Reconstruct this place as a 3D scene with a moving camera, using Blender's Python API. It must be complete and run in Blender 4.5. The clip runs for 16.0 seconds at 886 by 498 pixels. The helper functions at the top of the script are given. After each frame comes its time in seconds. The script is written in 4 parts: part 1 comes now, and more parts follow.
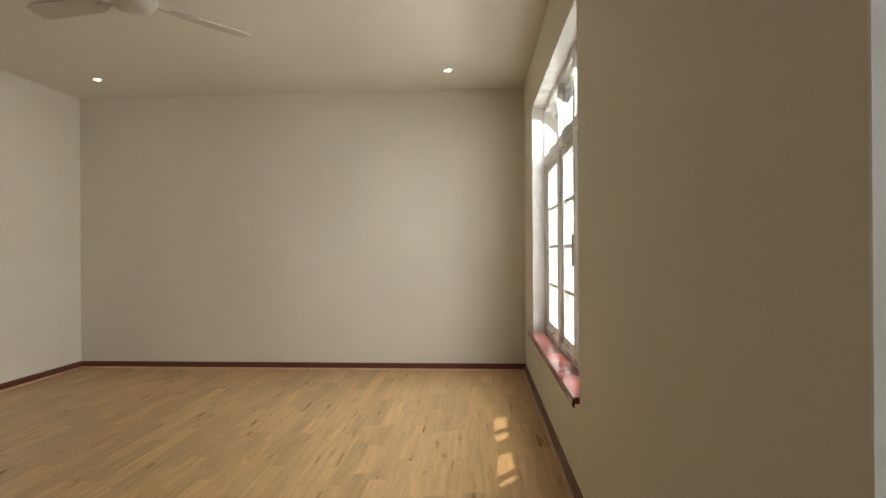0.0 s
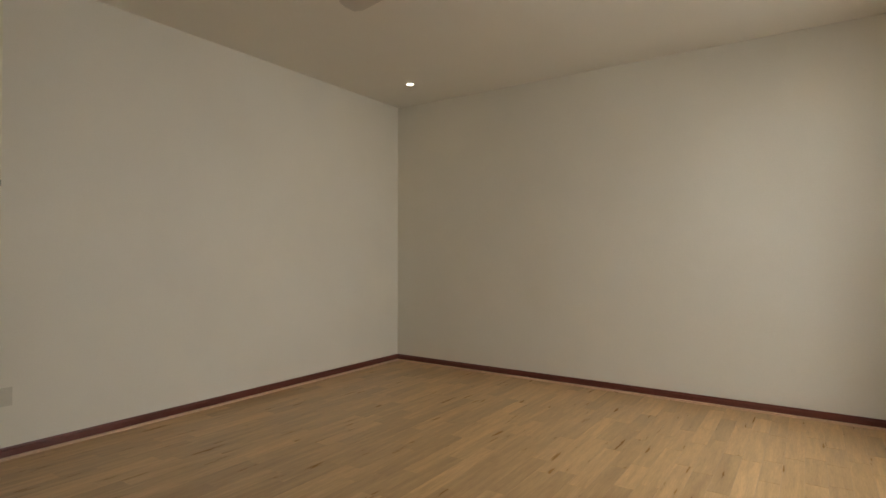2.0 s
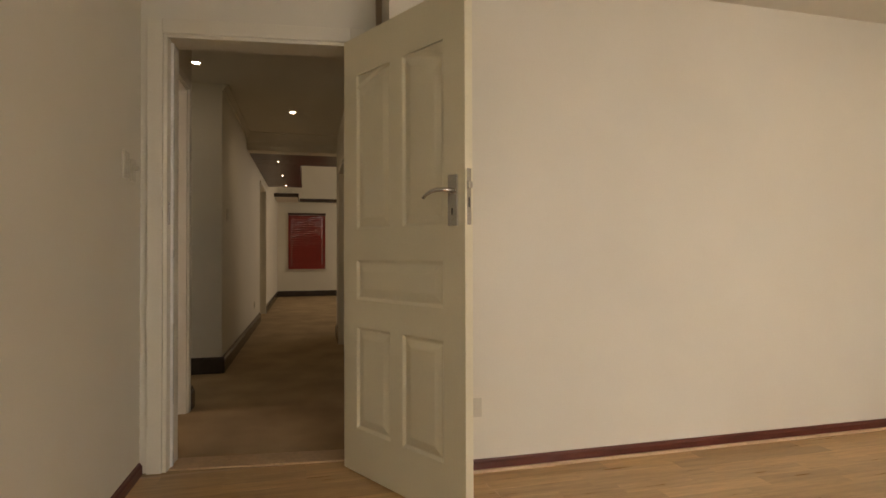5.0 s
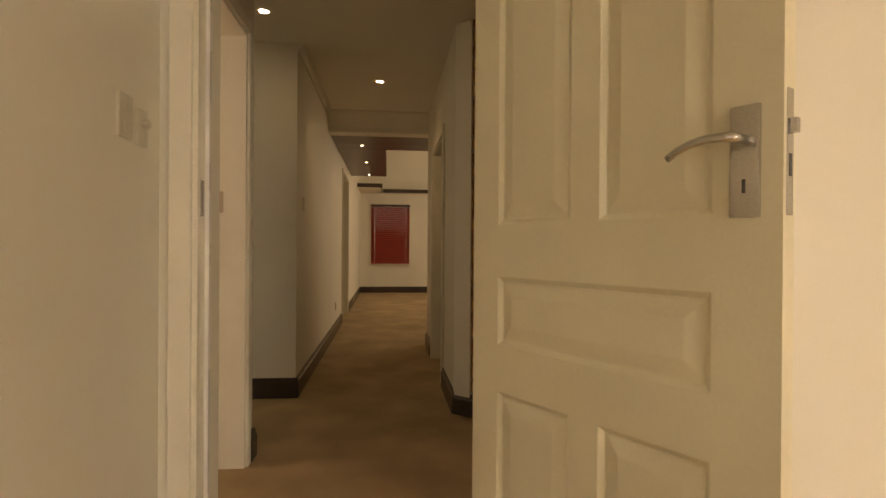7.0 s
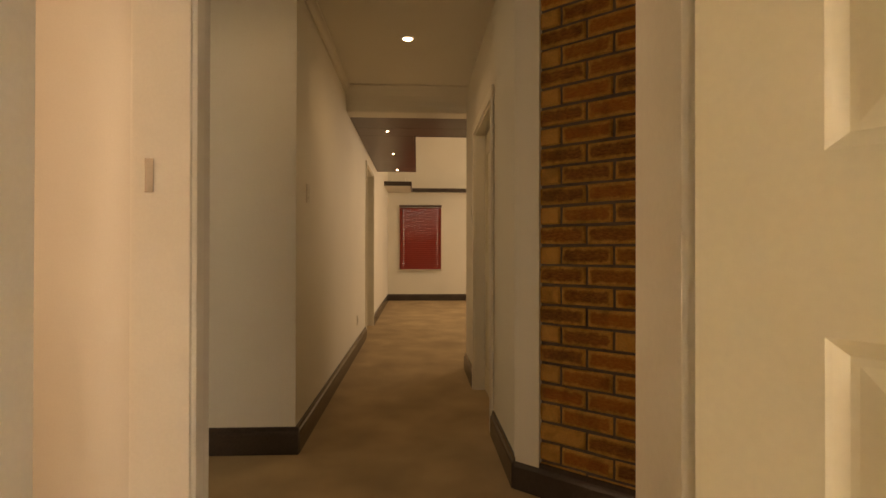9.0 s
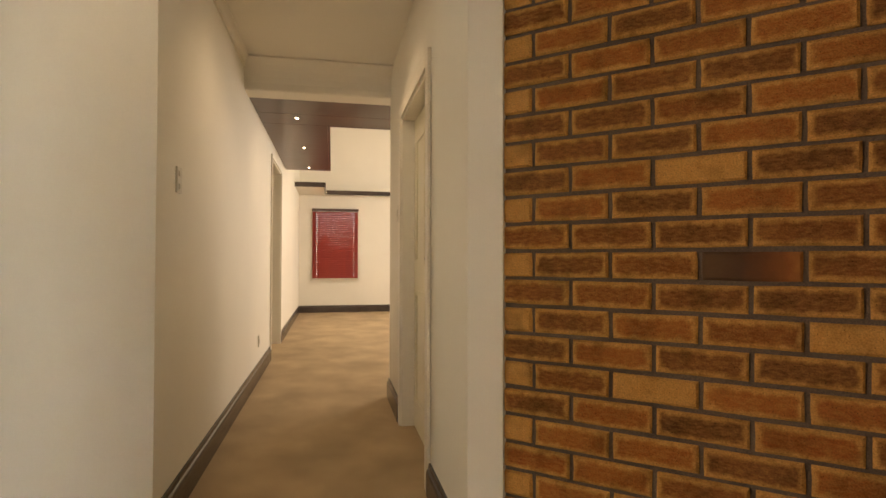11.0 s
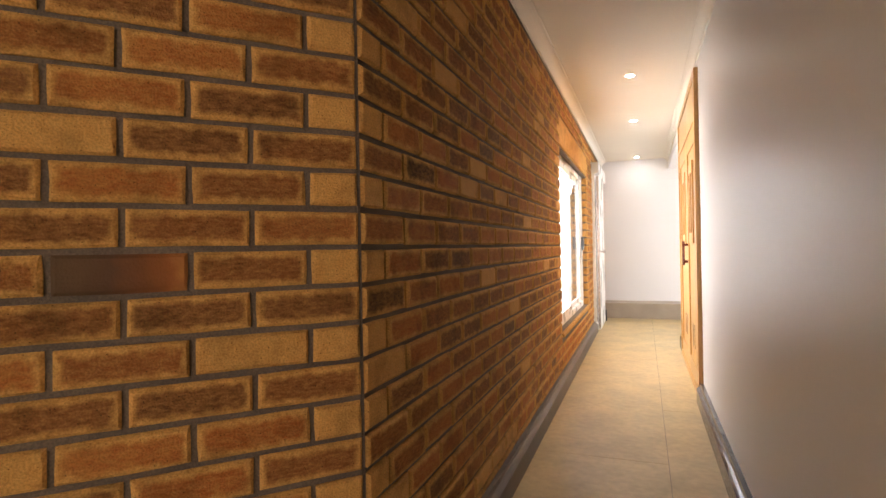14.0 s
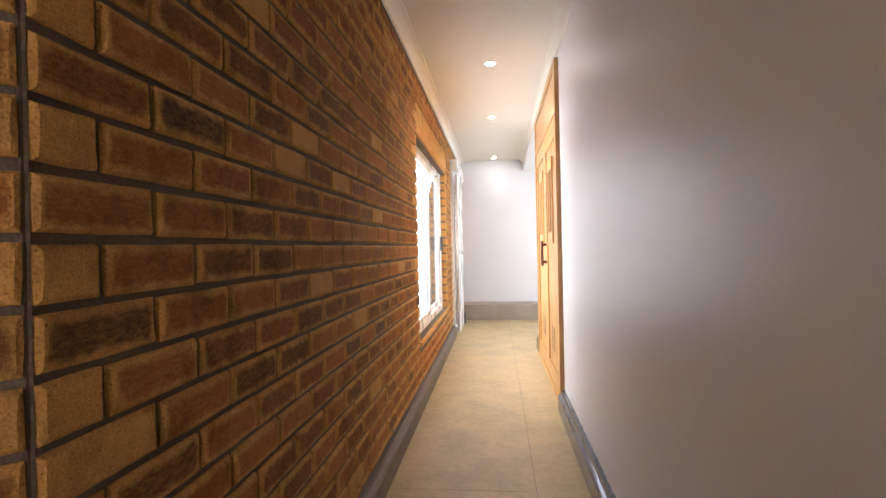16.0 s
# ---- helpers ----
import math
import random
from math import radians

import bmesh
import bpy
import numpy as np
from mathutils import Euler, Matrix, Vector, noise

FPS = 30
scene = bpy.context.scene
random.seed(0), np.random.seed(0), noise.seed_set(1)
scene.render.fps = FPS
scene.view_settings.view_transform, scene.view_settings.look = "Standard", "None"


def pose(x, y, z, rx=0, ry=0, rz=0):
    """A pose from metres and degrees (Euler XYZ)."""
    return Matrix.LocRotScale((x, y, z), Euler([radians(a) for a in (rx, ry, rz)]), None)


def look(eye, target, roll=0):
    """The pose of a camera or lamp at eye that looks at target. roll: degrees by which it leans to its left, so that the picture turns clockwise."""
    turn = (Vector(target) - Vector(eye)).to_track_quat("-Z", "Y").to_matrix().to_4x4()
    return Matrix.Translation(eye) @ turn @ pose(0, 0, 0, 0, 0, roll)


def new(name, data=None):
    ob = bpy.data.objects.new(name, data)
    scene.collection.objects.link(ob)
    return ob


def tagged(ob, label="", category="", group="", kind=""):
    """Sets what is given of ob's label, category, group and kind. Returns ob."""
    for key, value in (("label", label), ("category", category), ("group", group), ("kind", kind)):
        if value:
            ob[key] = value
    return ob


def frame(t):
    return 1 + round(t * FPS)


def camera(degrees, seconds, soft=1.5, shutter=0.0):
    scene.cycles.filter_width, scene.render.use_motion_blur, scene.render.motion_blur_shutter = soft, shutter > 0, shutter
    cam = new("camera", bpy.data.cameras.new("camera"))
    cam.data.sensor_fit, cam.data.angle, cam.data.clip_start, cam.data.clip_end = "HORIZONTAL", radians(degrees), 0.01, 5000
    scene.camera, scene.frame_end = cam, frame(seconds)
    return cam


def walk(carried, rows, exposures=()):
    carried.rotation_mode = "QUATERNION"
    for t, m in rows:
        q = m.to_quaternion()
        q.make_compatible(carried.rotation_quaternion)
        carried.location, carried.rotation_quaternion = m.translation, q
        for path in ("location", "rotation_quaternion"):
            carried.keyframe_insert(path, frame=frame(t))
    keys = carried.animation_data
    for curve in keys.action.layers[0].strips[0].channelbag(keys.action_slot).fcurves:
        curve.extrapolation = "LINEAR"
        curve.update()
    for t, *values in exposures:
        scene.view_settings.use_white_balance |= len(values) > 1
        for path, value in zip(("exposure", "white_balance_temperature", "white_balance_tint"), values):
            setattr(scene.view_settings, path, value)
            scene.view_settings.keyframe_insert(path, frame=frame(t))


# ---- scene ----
cam = camera(79.0, 16.0)
PATH = [
    (0, (0.576, 0.567, 1.018), (0.451, 2.563, 1.02), -0.4),
    (0.5, (0.529, 0.748, 0.991), (0.226, 2.724, 1.002), -0.3),
    (1, (0.45, 0.875, 1.001), (-0.061, 2.809, 1.013), -0.2),
    (1.5, (0.322, 0.951, 0.986), (-0.414, 2.81, 1.01), 0.0),
    (2, (0.288, 1.171, 0.99), (-0.840, 2.822, 1.01), 0.1),
    (2.5, (0.384, 1.274, 1.038), (-1.066, 2.652, 1.033), -0.4),
    (3, (0.309, 1.332, 1.024), (-1.343, 2.459, 1.03), -0.2),
    (3.5, (0.135, 1.352, 1.017), (-1.63, 2.293, 1.024), 0.0),
    (4, (-0.042, 1.354, 1.023), (-1.887, 2.126, 1.027), 0.1),
    (4.5, (-0.255, 1.368, 1.008), (-2.158, 1.984, 1.024), -0.1),
    (7, (-1.592, 1.283, 1.071), (-3.581, 1.488, 1.065), 0.4),
    (7.5, (-1.857, 1.291, 1.068), (-3.851, 1.44, 1.064), 0.3),
    (8, (-2.14, 1.294, 1.062), (-4.138, 1.384, 1.071), 0.1),
    (10.5, (-3.195, 1.241, 1.055), (-5.187, 1.420, 1.089), 0.3),
    (11, (-3.331, 1.278, 1.058), (-5.289, 1.683, 1.097), 0.1),
    (11.5, (-3.408, 1.354, 1.066), (-5.299, 2.004, 1.105), -0.2),
    (12, (-3.490, 1.416, 1.062), (-5.245, 2.376, 1.105), -0.35),
    (12.5, (-3.573, 1.400, 1.088), (-5.006, 2.795, 1.095), -0.7),
    (13, (-3.628, 1.419, 1.092), (-4.742, 3.08, 1.093), -0.9),
    (13.5, (-3.613, 1.466, 1.087), (-4.5, 3.259, 1.086), -0.9),
    (14, (-3.587, 1.58, 1.078), (-4.286, 3.454, 1.076), -1.1),
    (14.5, (-3.577, 1.692, 1.066), (-4.136, 3.612, 1.063), -1.2),
    (15, (-3.606, 1.81, 1.067), (-4.012, 3.768, 1.064), -1.2),
    (15.5, (-3.649, 1.934, 1.073), (-3.928, 3.915, 1.067), -1.1),
    (16, (-3.64, 2.076, 1.063), (-3.839, 4.066, 1.058), -1.2),
]
EXPOSURES = [(0.0, -0.72, 6900, 9), (1.0, -0.97, 6750, 9), (1.5, -1.18, 6700, 9), (2.0, -1.0, 7000, 12), (2.5, -0.83, 7350, 14), (3.0, -0.7, 7500, 15), (3.5, -0.53, 7800, 17), (4.7, -0.4, 8000, 18), (7.0, 0.2, 10300, 20), (8.2, 0.42, 11600, 25), (10.3, 1.4, 8700, 20), (11.0, 1.8, 7500, 18), (12.5, 2.4, 6900, 18), (14.0, 2.28, 6500, 15), (16.0, 2.22, 5800, 14)]
walk(cam, [(t, look(eye, target, roll)) for t, eye, target, roll in PATH], EXPOSURES)

# ---------------------------------------------------------------- world, sun, large lights
world = bpy.data.worlds.new("sky")
scene.world = world
world.use_nodes = True
wn = world.node_tree
sky = wn.nodes.new("ShaderNodeTexSky")
sky.sky_type = "NISHITA"
sky.sun_disc = False
sky.sun_elevation = radians(64)
sky.sun_rotation = radians(100)
wn.links.new(sky.outputs[0], wn.nodes["Background"].inputs[0])
wn.nodes["Background"].inputs[1].default_value = 0.15

sun_data = bpy.data.lights.new("sun", "SUN")
sun_data.energy, sun_data.angle, sun_data.color = 5.0, radians(0.5), (1.0, 0.95, 0.86)
sun = new("sun", sun_data)
sun.matrix_world = look((4.4, 5.0, 10), (0, 0, 0))


def area_lamp(name, place, target, width, height, watts, colour):
    """An area lamp in place of daylight, at a window or in an unseen part of the rooms."""
    d = bpy.data.lights.new(name, "AREA")
    d.shape, d.size, d.size_y, d.energy, d.color = "RECTANGLE", width, height, watts, colour
    ob = new(name, d)
    ob.matrix_world = look(place, target)
    return ob


area_lamp("bedroom_daylight", (1.55, 3.6, 1.40), (0.3, 3.6, 0.20), 1.7, 1.5, 110, (0.93, 0.97, 1.0))
area_lamp("bedroom_daylight_south", (1.55, 0.28, 1.40), (0.3, 0.28, 0.20), 1.7, 1.5, 20, (0.93, 0.97, 1.0))
area_lamp("corridor_daylight", (-4.50, 6.8, 1.13), (-3, 6.8, 0.7), 1.9, 1.35, 11, (1.0, 0.97, 0.93))
# Fill added from an unseen lobby to whiten the corridor end; no window there.
area_lamp("lobby_fill", (-1.6, 8.9, 1.3), (-4, 8.9, 0.9), 1.8, 1.6, 11, (0.92, 0.96, 1.0))
# Lamps for light arriving from out of view; no window is built behind them.
area_lamp("living_daylight", (-11.2, 4.9, 1.8), (-11.2, 0, 0.8), 4.0, 2.2, 66, (1.0, 0.94, 0.84))
area_lamp("side_room_daylight", (-3.9, -1.4, 1.4), (-4.2, 0.5, 1.1), 1.0, 1.2, 10, (1.0, 0.83, 0.74))
area_lamp("passage_daylight", (-5.0, -2.9, 1.4), (-5.1, 0.5, 1.0), 0.8, 1.2, 4.5, (0.92, 1.0, 0.92))

# ---------------------------------------------------------------- materials


def shader(name):
    m = bpy.data.materials.new(name)
    m.use_nodes = True
    t = m.node_tree
    return m, t, t.nodes["Principled BSDF"]


def node(t, kind, **settings):
    n = t.nodes.new(kind)
    for key, value in settings.items():
        n.inputs[key.replace("_", " ")].default_value = value
    return n


def surface(name, colour, rough=0.5, metal=0.0, large=0.08, fine=0.05, scale=1.2, grain=60.0, bump=0.1, stretch=(1, 1, 1), rough_var=0.08, spec=0.5):
    """A surface whose colour varies at two scales, with a fine relief."""
    m, t, p = shader(name)
    co = t.nodes.new("ShaderNodeTexCoord")
    mp = t.nodes.new("ShaderNodeMapping")
    mp.inputs["Scale"].default_value = stretch
    t.links.new(co.outputs["Object"], mp.inputs[0])
    n1 = node(t, "ShaderNodeTexNoise", Scale=scale, Detail=3.0)
    n2 = node(t, "ShaderNodeTexNoise", Scale=grain, Detail=5.0)
    for n in (n1, n2):
        t.links.new(mp.outputs[0], n.inputs["Vector"])
    prev = None
    for n, amount in ((n1, large), (n2, fine)):
        r = t.nodes.new("ShaderNodeMapRange")
        r.inputs[1].default_value, r.inputs[2].default_value = 0.3, 0.7
        r.inputs[3].default_value, r.inputs[4].default_value = 1 - amount, 1 + amount
        t.links.new(n.outputs[0], r.inputs[0])
        if prev is None:
            prev = r
        else:
            mul = t.nodes.new("ShaderNodeMath")
            mul.operation = "MULTIPLY"
            t.links.new(prev.outputs[0], mul.inputs[0])
            t.links.new(r.outputs[0], mul.inputs[1])
            prev = mul
    mixc = t.nodes.new("ShaderNodeVectorMath")
    mixc.operation = "SCALE"
    mixc.inputs[0].default_value = colour
    t.links.new(prev.outputs[0], mixc.inputs["Scale"])
    t.links.new(mixc.outputs[0], p.inputs["Base Color"])
    rr = t.nodes.new("ShaderNodeMapRange")
    rr.inputs[3].default_value, rr.inputs[4].default_value = max(0.02, rough - rough_var), min(1, rough + rough_var)
    t.links.new(n1.outputs[0], rr.inputs[0])
    t.links.new(rr.outputs[0], p.inputs["Roughness"])
    p.inputs["Metallic"].default_value = metal
    p.inputs["Specular IOR Level"].default_value = spec
    if bump:
        b = node(t, "ShaderNodeBump", Strength=bump, Distance=0.004)
        t.links.new(n2.outputs[0], b.inputs["Height"])
        t.links.new(b.outputs[0], p.inputs["Normal"])
    return m


def glow(name, colour, strength):
    m, t, p = shader(name)
    p.inputs["Base Color"].default_value = (0.8, 0.8, 0.8, 1)
    p.inputs["Emission Color"].default_value = (*colour, 1)
    p.inputs["Emission Strength"].default_value = strength
    return m


def clear_glass(name):
    m, t, p = shader(name)
    p.inputs["Base Color"].default_value = (0.95, 0.97, 0.97, 1)
    p.inputs["Roughness"].default_value = 0.02
    p.inputs["Transmission Weight"].default_value = 1.0
    p.inputs["IOR"].default_value = 1.1
    return m


def brick_material(name="face_brick", plain=0.03):
    """Fired face brick: an orange rim round a darker, smoked middle, different on every brick."""
    m, t, p = shader(name)
    L = t.links.new
    co = t.nodes.new("ShaderNodeTexCoord")
    info = t.nodes.new("ShaderNodeObjectInfo")
    isl = t.nodes.new("ShaderNodeNewGeometry")
    rnd = t.nodes.new("ShaderNodeMath")
    rnd.operation = "ADD"
    L(info.outputs["Random"], rnd.inputs[0])
    L(isl.outputs["Random Per Island"], rnd.inputs[1])
    fr = t.nodes.new("ShaderNodeMath")
    fr.operation = "FRACT"
    L(rnd.outputs[0], fr.inputs[0])
    uv = t.nodes.new("ShaderNodeUVMap")
    uv.uv_map = "face"
    sep = t.nodes.new("ShaderNodeSeparateXYZ")
    L(uv.outputs[0], sep.inputs[0])
    # uv carries the distance from the brick's edges in metres
    off = node(t, "ShaderNodeTexNoise", Scale=42.0, Detail=5.0)
    seed = t.nodes.new("ShaderNodeVectorMath")
    seed.operation = "ADD"
    sc = t.nodes.new("ShaderNodeVectorMath")
    sc.operation = "SCALE"
    comb = t.nodes.new("ShaderNodeCombineXYZ")
    for i in range(3):
        L(fr.outputs[0], comb.inputs[i])
    L(comb.outputs[0], sc.inputs[0])
    sc.inputs["Scale"].default_value = 37.0
    L(co.outputs["Object"], seed.inputs[0])
    L(sc.outputs[0], seed.inputs[1])
    L(seed.outputs[0], off.inputs["Vector"])
    mn = t.nodes.new("ShaderNodeMath")
    mn.operation = "SMOOTH_MIN"
    mn.inputs[2].default_value = 0.016
    L(sep.outputs[0], mn.inputs[0])
    L(sep.outputs[1], mn.inputs[1])
    wob = t.nodes.new("ShaderNodeMath")
    wob.operation = "MULTIPLY_ADD"
    L(off.outputs[0], wob.inputs[0])
    wob.inputs[1].default_value = 0.022
    L(mn.outputs[0], wob.inputs[2])
    core = t.nodes.new("ShaderNodeMapRange")
    core.interpolation_type = "SMOOTHSTEP"
    core.inputs[1].default_value, core.inputs[2].default_value = 0.0140, 0.0300
    L(wob.outputs[0], core.inputs[0])
    # middle: from red to smoked brown; about one brick in eight has no dark middle
    mid = t.nodes.new("ShaderNodeValToRGB")
    e = mid.color_ramp.elements
    e[0].position, e[0].color = 0.0, (0.325, 0.100, 0.024, 1)
    e[1].position, e[1].color = 1.0, (0.115, 0.050, 0.017, 1)
    x = mid.color_ramp.elements.new(0.35)
    x.color = (0.36, 0.124, 0.029, 1)
    x = mid.color_ramp.elements.new(0.955)
    x.color = (0.140, 0.055, 0.019, 1)
    x = mid.color_ramp.elements.new(0.965)
    x.color = (0.10, 0.052, 0.026, 1)
    x = mid.color_ramp.elements.new(0.6)
    x.color = (0.22, 0.076, 0.021, 1)
    L(fr.outputs[0], mid.inputs[0])
    rim = t.nodes.new("ShaderNodeValToRGB")
    e = rim.color_ramp.elements
    e[0].color, e[1].color = (0.65, 0.370, 0.112, 1), (0.49, 0.238, 0.060, 1)
    L(off.outputs[0], rim.inputs[0])
    has = t.nodes.new("ShaderNodeMath")
    has.operation = "GREATER_THAN"
    f2 = t.nodes.new("ShaderNodeMath")
    f2.operation = "MULTIPLY"
    f2.inputs[1].default_value = 7.31
    L(fr.outputs[0], f2.inputs[0])
    f3 = t.nodes.new("ShaderNodeMath")
    f3.operation = "FRACT"
    L(f2.outputs[0], f3.inputs[0])
    L(f3.outputs[0], has.inputs[0])
    has.inputs[1].default_value = plain
    amt = t.nodes.new("ShaderNodeMath")
    amt.operation = "MULTIPLY"
    mot = node(t, "ShaderNodeTexNoise", Scale=1.0, Detail=4.0)
    mpc = t.nodes.new("ShaderNodeMapping")
    mpc.inputs["Scale"].default_value = (55, 55, 150)
    L(seed.outputs[0], mpc.inputs[0])
    L(mpc.outputs[0], mot.inputs["Vector"])
    mm = t.nodes.new("ShaderNodeMapRange")
    mm.inputs[1].default_value, mm.inputs[2].default_value = 0.30, 0.66
    mm.inputs[3].default_value, mm.inputs[4].default_value = 0.62, 1.0
    L(mot.outputs[0], mm.inputs[0])
    cm = t.nodes.new("ShaderNodeMath")
    cm.operation = "MULTIPLY"
    L(core.outputs[0], cm.inputs[0])
    L(mm.outputs[0], cm.inputs[1])
    L(cm.outputs[0], amt.inputs[0])
    L(has.outputs[0], amt.inputs[1])
    mix = t.nodes.new("ShaderNodeMix")
    mix.data_type = "RGBA"
    L(amt.outputs[0], mix.inputs[0])
    L(rim.outputs[0], mix.inputs[6])
    L(mid.outputs[0], mix.inputs[7])
    # smoke patches, larger than a brick's grain
    smoke = node(t, "ShaderNodeTexNoise", Scale=11.0, Detail=4.0)
    L(seed.outputs[0], smoke.inputs["Vector"])
    sm = t.nodes.new("ShaderNodeMapRange")
    sm.inputs[1].default_value, sm.inputs[2].default_value = 0.50, 0.72
    sm.inputs[3].default_value, sm.inputs[4].default_value = 1.0, 0.60
    L(smoke.outputs[0], sm.inputs[0])
    grit = node(t, "ShaderNodeTexNoise", Scale=230.0, Detail=4.0)
    L(co.outputs["Object"], grit.inputs["Vector"])
    gr = t.nodes.new("ShaderNodeMapRange")
    gr.inputs[1].default_value, gr.inputs[2].default_value = 0.28, 0.72
    gr.inputs[3].default_value, gr.inputs[4].default_value = 0.68, 1.24
    L(grit.outputs[0], gr.inputs[0])
    mul = t.nodes.new("ShaderNodeMath")
    mul.operation = "MULTIPLY"
    L(sm.outputs[0], mul.inputs[0])
    L(gr.outputs[0], mul.inputs[1])
    out = t.nodes.new("ShaderNodeVectorMath")
    out.operation = "SCALE"
    L(mix.outputs[2], out.inputs[0])
    L(mul.outputs[0], out.inputs["Scale"])
    # small pale specks and dark pits
    pit = node(t, "ShaderNodeTexVoronoi", Scale=75.0)
    L(seed.outputs[0], pit.inputs["Vector"])
    pm = t.nodes.new("ShaderNodeMapRange")
    pm.inputs[1].default_value, pm.inputs[2].default_value = 0.06, 0.13
    pm.inputs[3].default_value, pm.inputs[4].default_value = 0.35, 1.0
    L(pit.outputs["Distance"], pm.inputs[0])
    out2 = t.nodes.new("ShaderNodeVectorMath")
    out2.operation = "SCALE"
    L(out.outputs[0], out2.inputs[0])
    L(pm.outputs[0], out2.inputs["Scale"])
    L(out2.outputs[0], p.inputs["Base Color"])
    p.inputs["Roughness"].default_value = 0.8
    p.inputs["Specular IOR Level"].default_value = 0.15
    b = node(t, "ShaderNodeBump", Strength=0.8, Distance=0.004)
    L(mul.outputs[0], b.inputs["Height"])
    L(b.outputs[0], p.inputs["Normal"])
    return m


def smoked_material():
    """One over-fired brick: black at one end, fading to red and orange at the other."""
    m, t, p = shader("smoked_brick")
    L = t.links.new
    co = t.nodes.new("ShaderNodeTexCoord")
    sep = t.nodes.new("ShaderNodeSeparateXYZ")
    L(co.outputs["Object"], sep.inputs[0])
    n = node(t, "ShaderNodeTexNoise", Scale=30.0, Detail=5.0)
    L(co.outputs["Object"], n.inputs["Vector"])
    add = t.nodes.new("ShaderNodeMath")
    add.operation = "MULTIPLY_ADD"
    L(n.outputs[0], add.inputs[0])
    add.inputs[1].default_value = 0.06
    L(sep.outputs[0], add.inputs[2])
    r = t.nodes.new("ShaderNodeMapRange")
    r.inputs[1].default_value, r.inputs[2].default_value = 0.05, 0.245
    L(add.outputs[0], r.inputs[0])
    ramp = t.nodes.new("ShaderNodeValToRGB")
    e = ramp.color_ramp.elements
    e[0].position, e[0].color = 0.0, (0.115, 0.068, 0.036, 1)
    e[1].position, e[1].color = 1.0, (0.36, 0.15, 0.042, 1)
    for stop, c in ((0.35, (0.10, 0.052, 0.028, 1)), (0.65, (0.16, 0.060, 0.023, 1)), (0.85, (0.25, 0.090, 0.028, 1))):
        ramp.color_ramp.elements.new(stop).color = c
    L(r.outputs[0], ramp.inputs[0])
    L(ramp.outputs[0], p.inputs["Base Color"])
    p.inputs["Roughness"].default_value = 0.8
    p.inputs["Specular IOR Level"].default_value = 0.15
    g = node(t, "ShaderNodeTexNoise", Scale=180.0, Detail=4.0)
    L(co.outputs["Object"], g.inputs["Vector"])
    b = node(t, "ShaderNodeBump", Strength=0.6, Distance=0.004)
    L(g.outputs[0], b.inputs["Height"])
    L(b.outputs[0], p.inputs["Normal"])
    return m


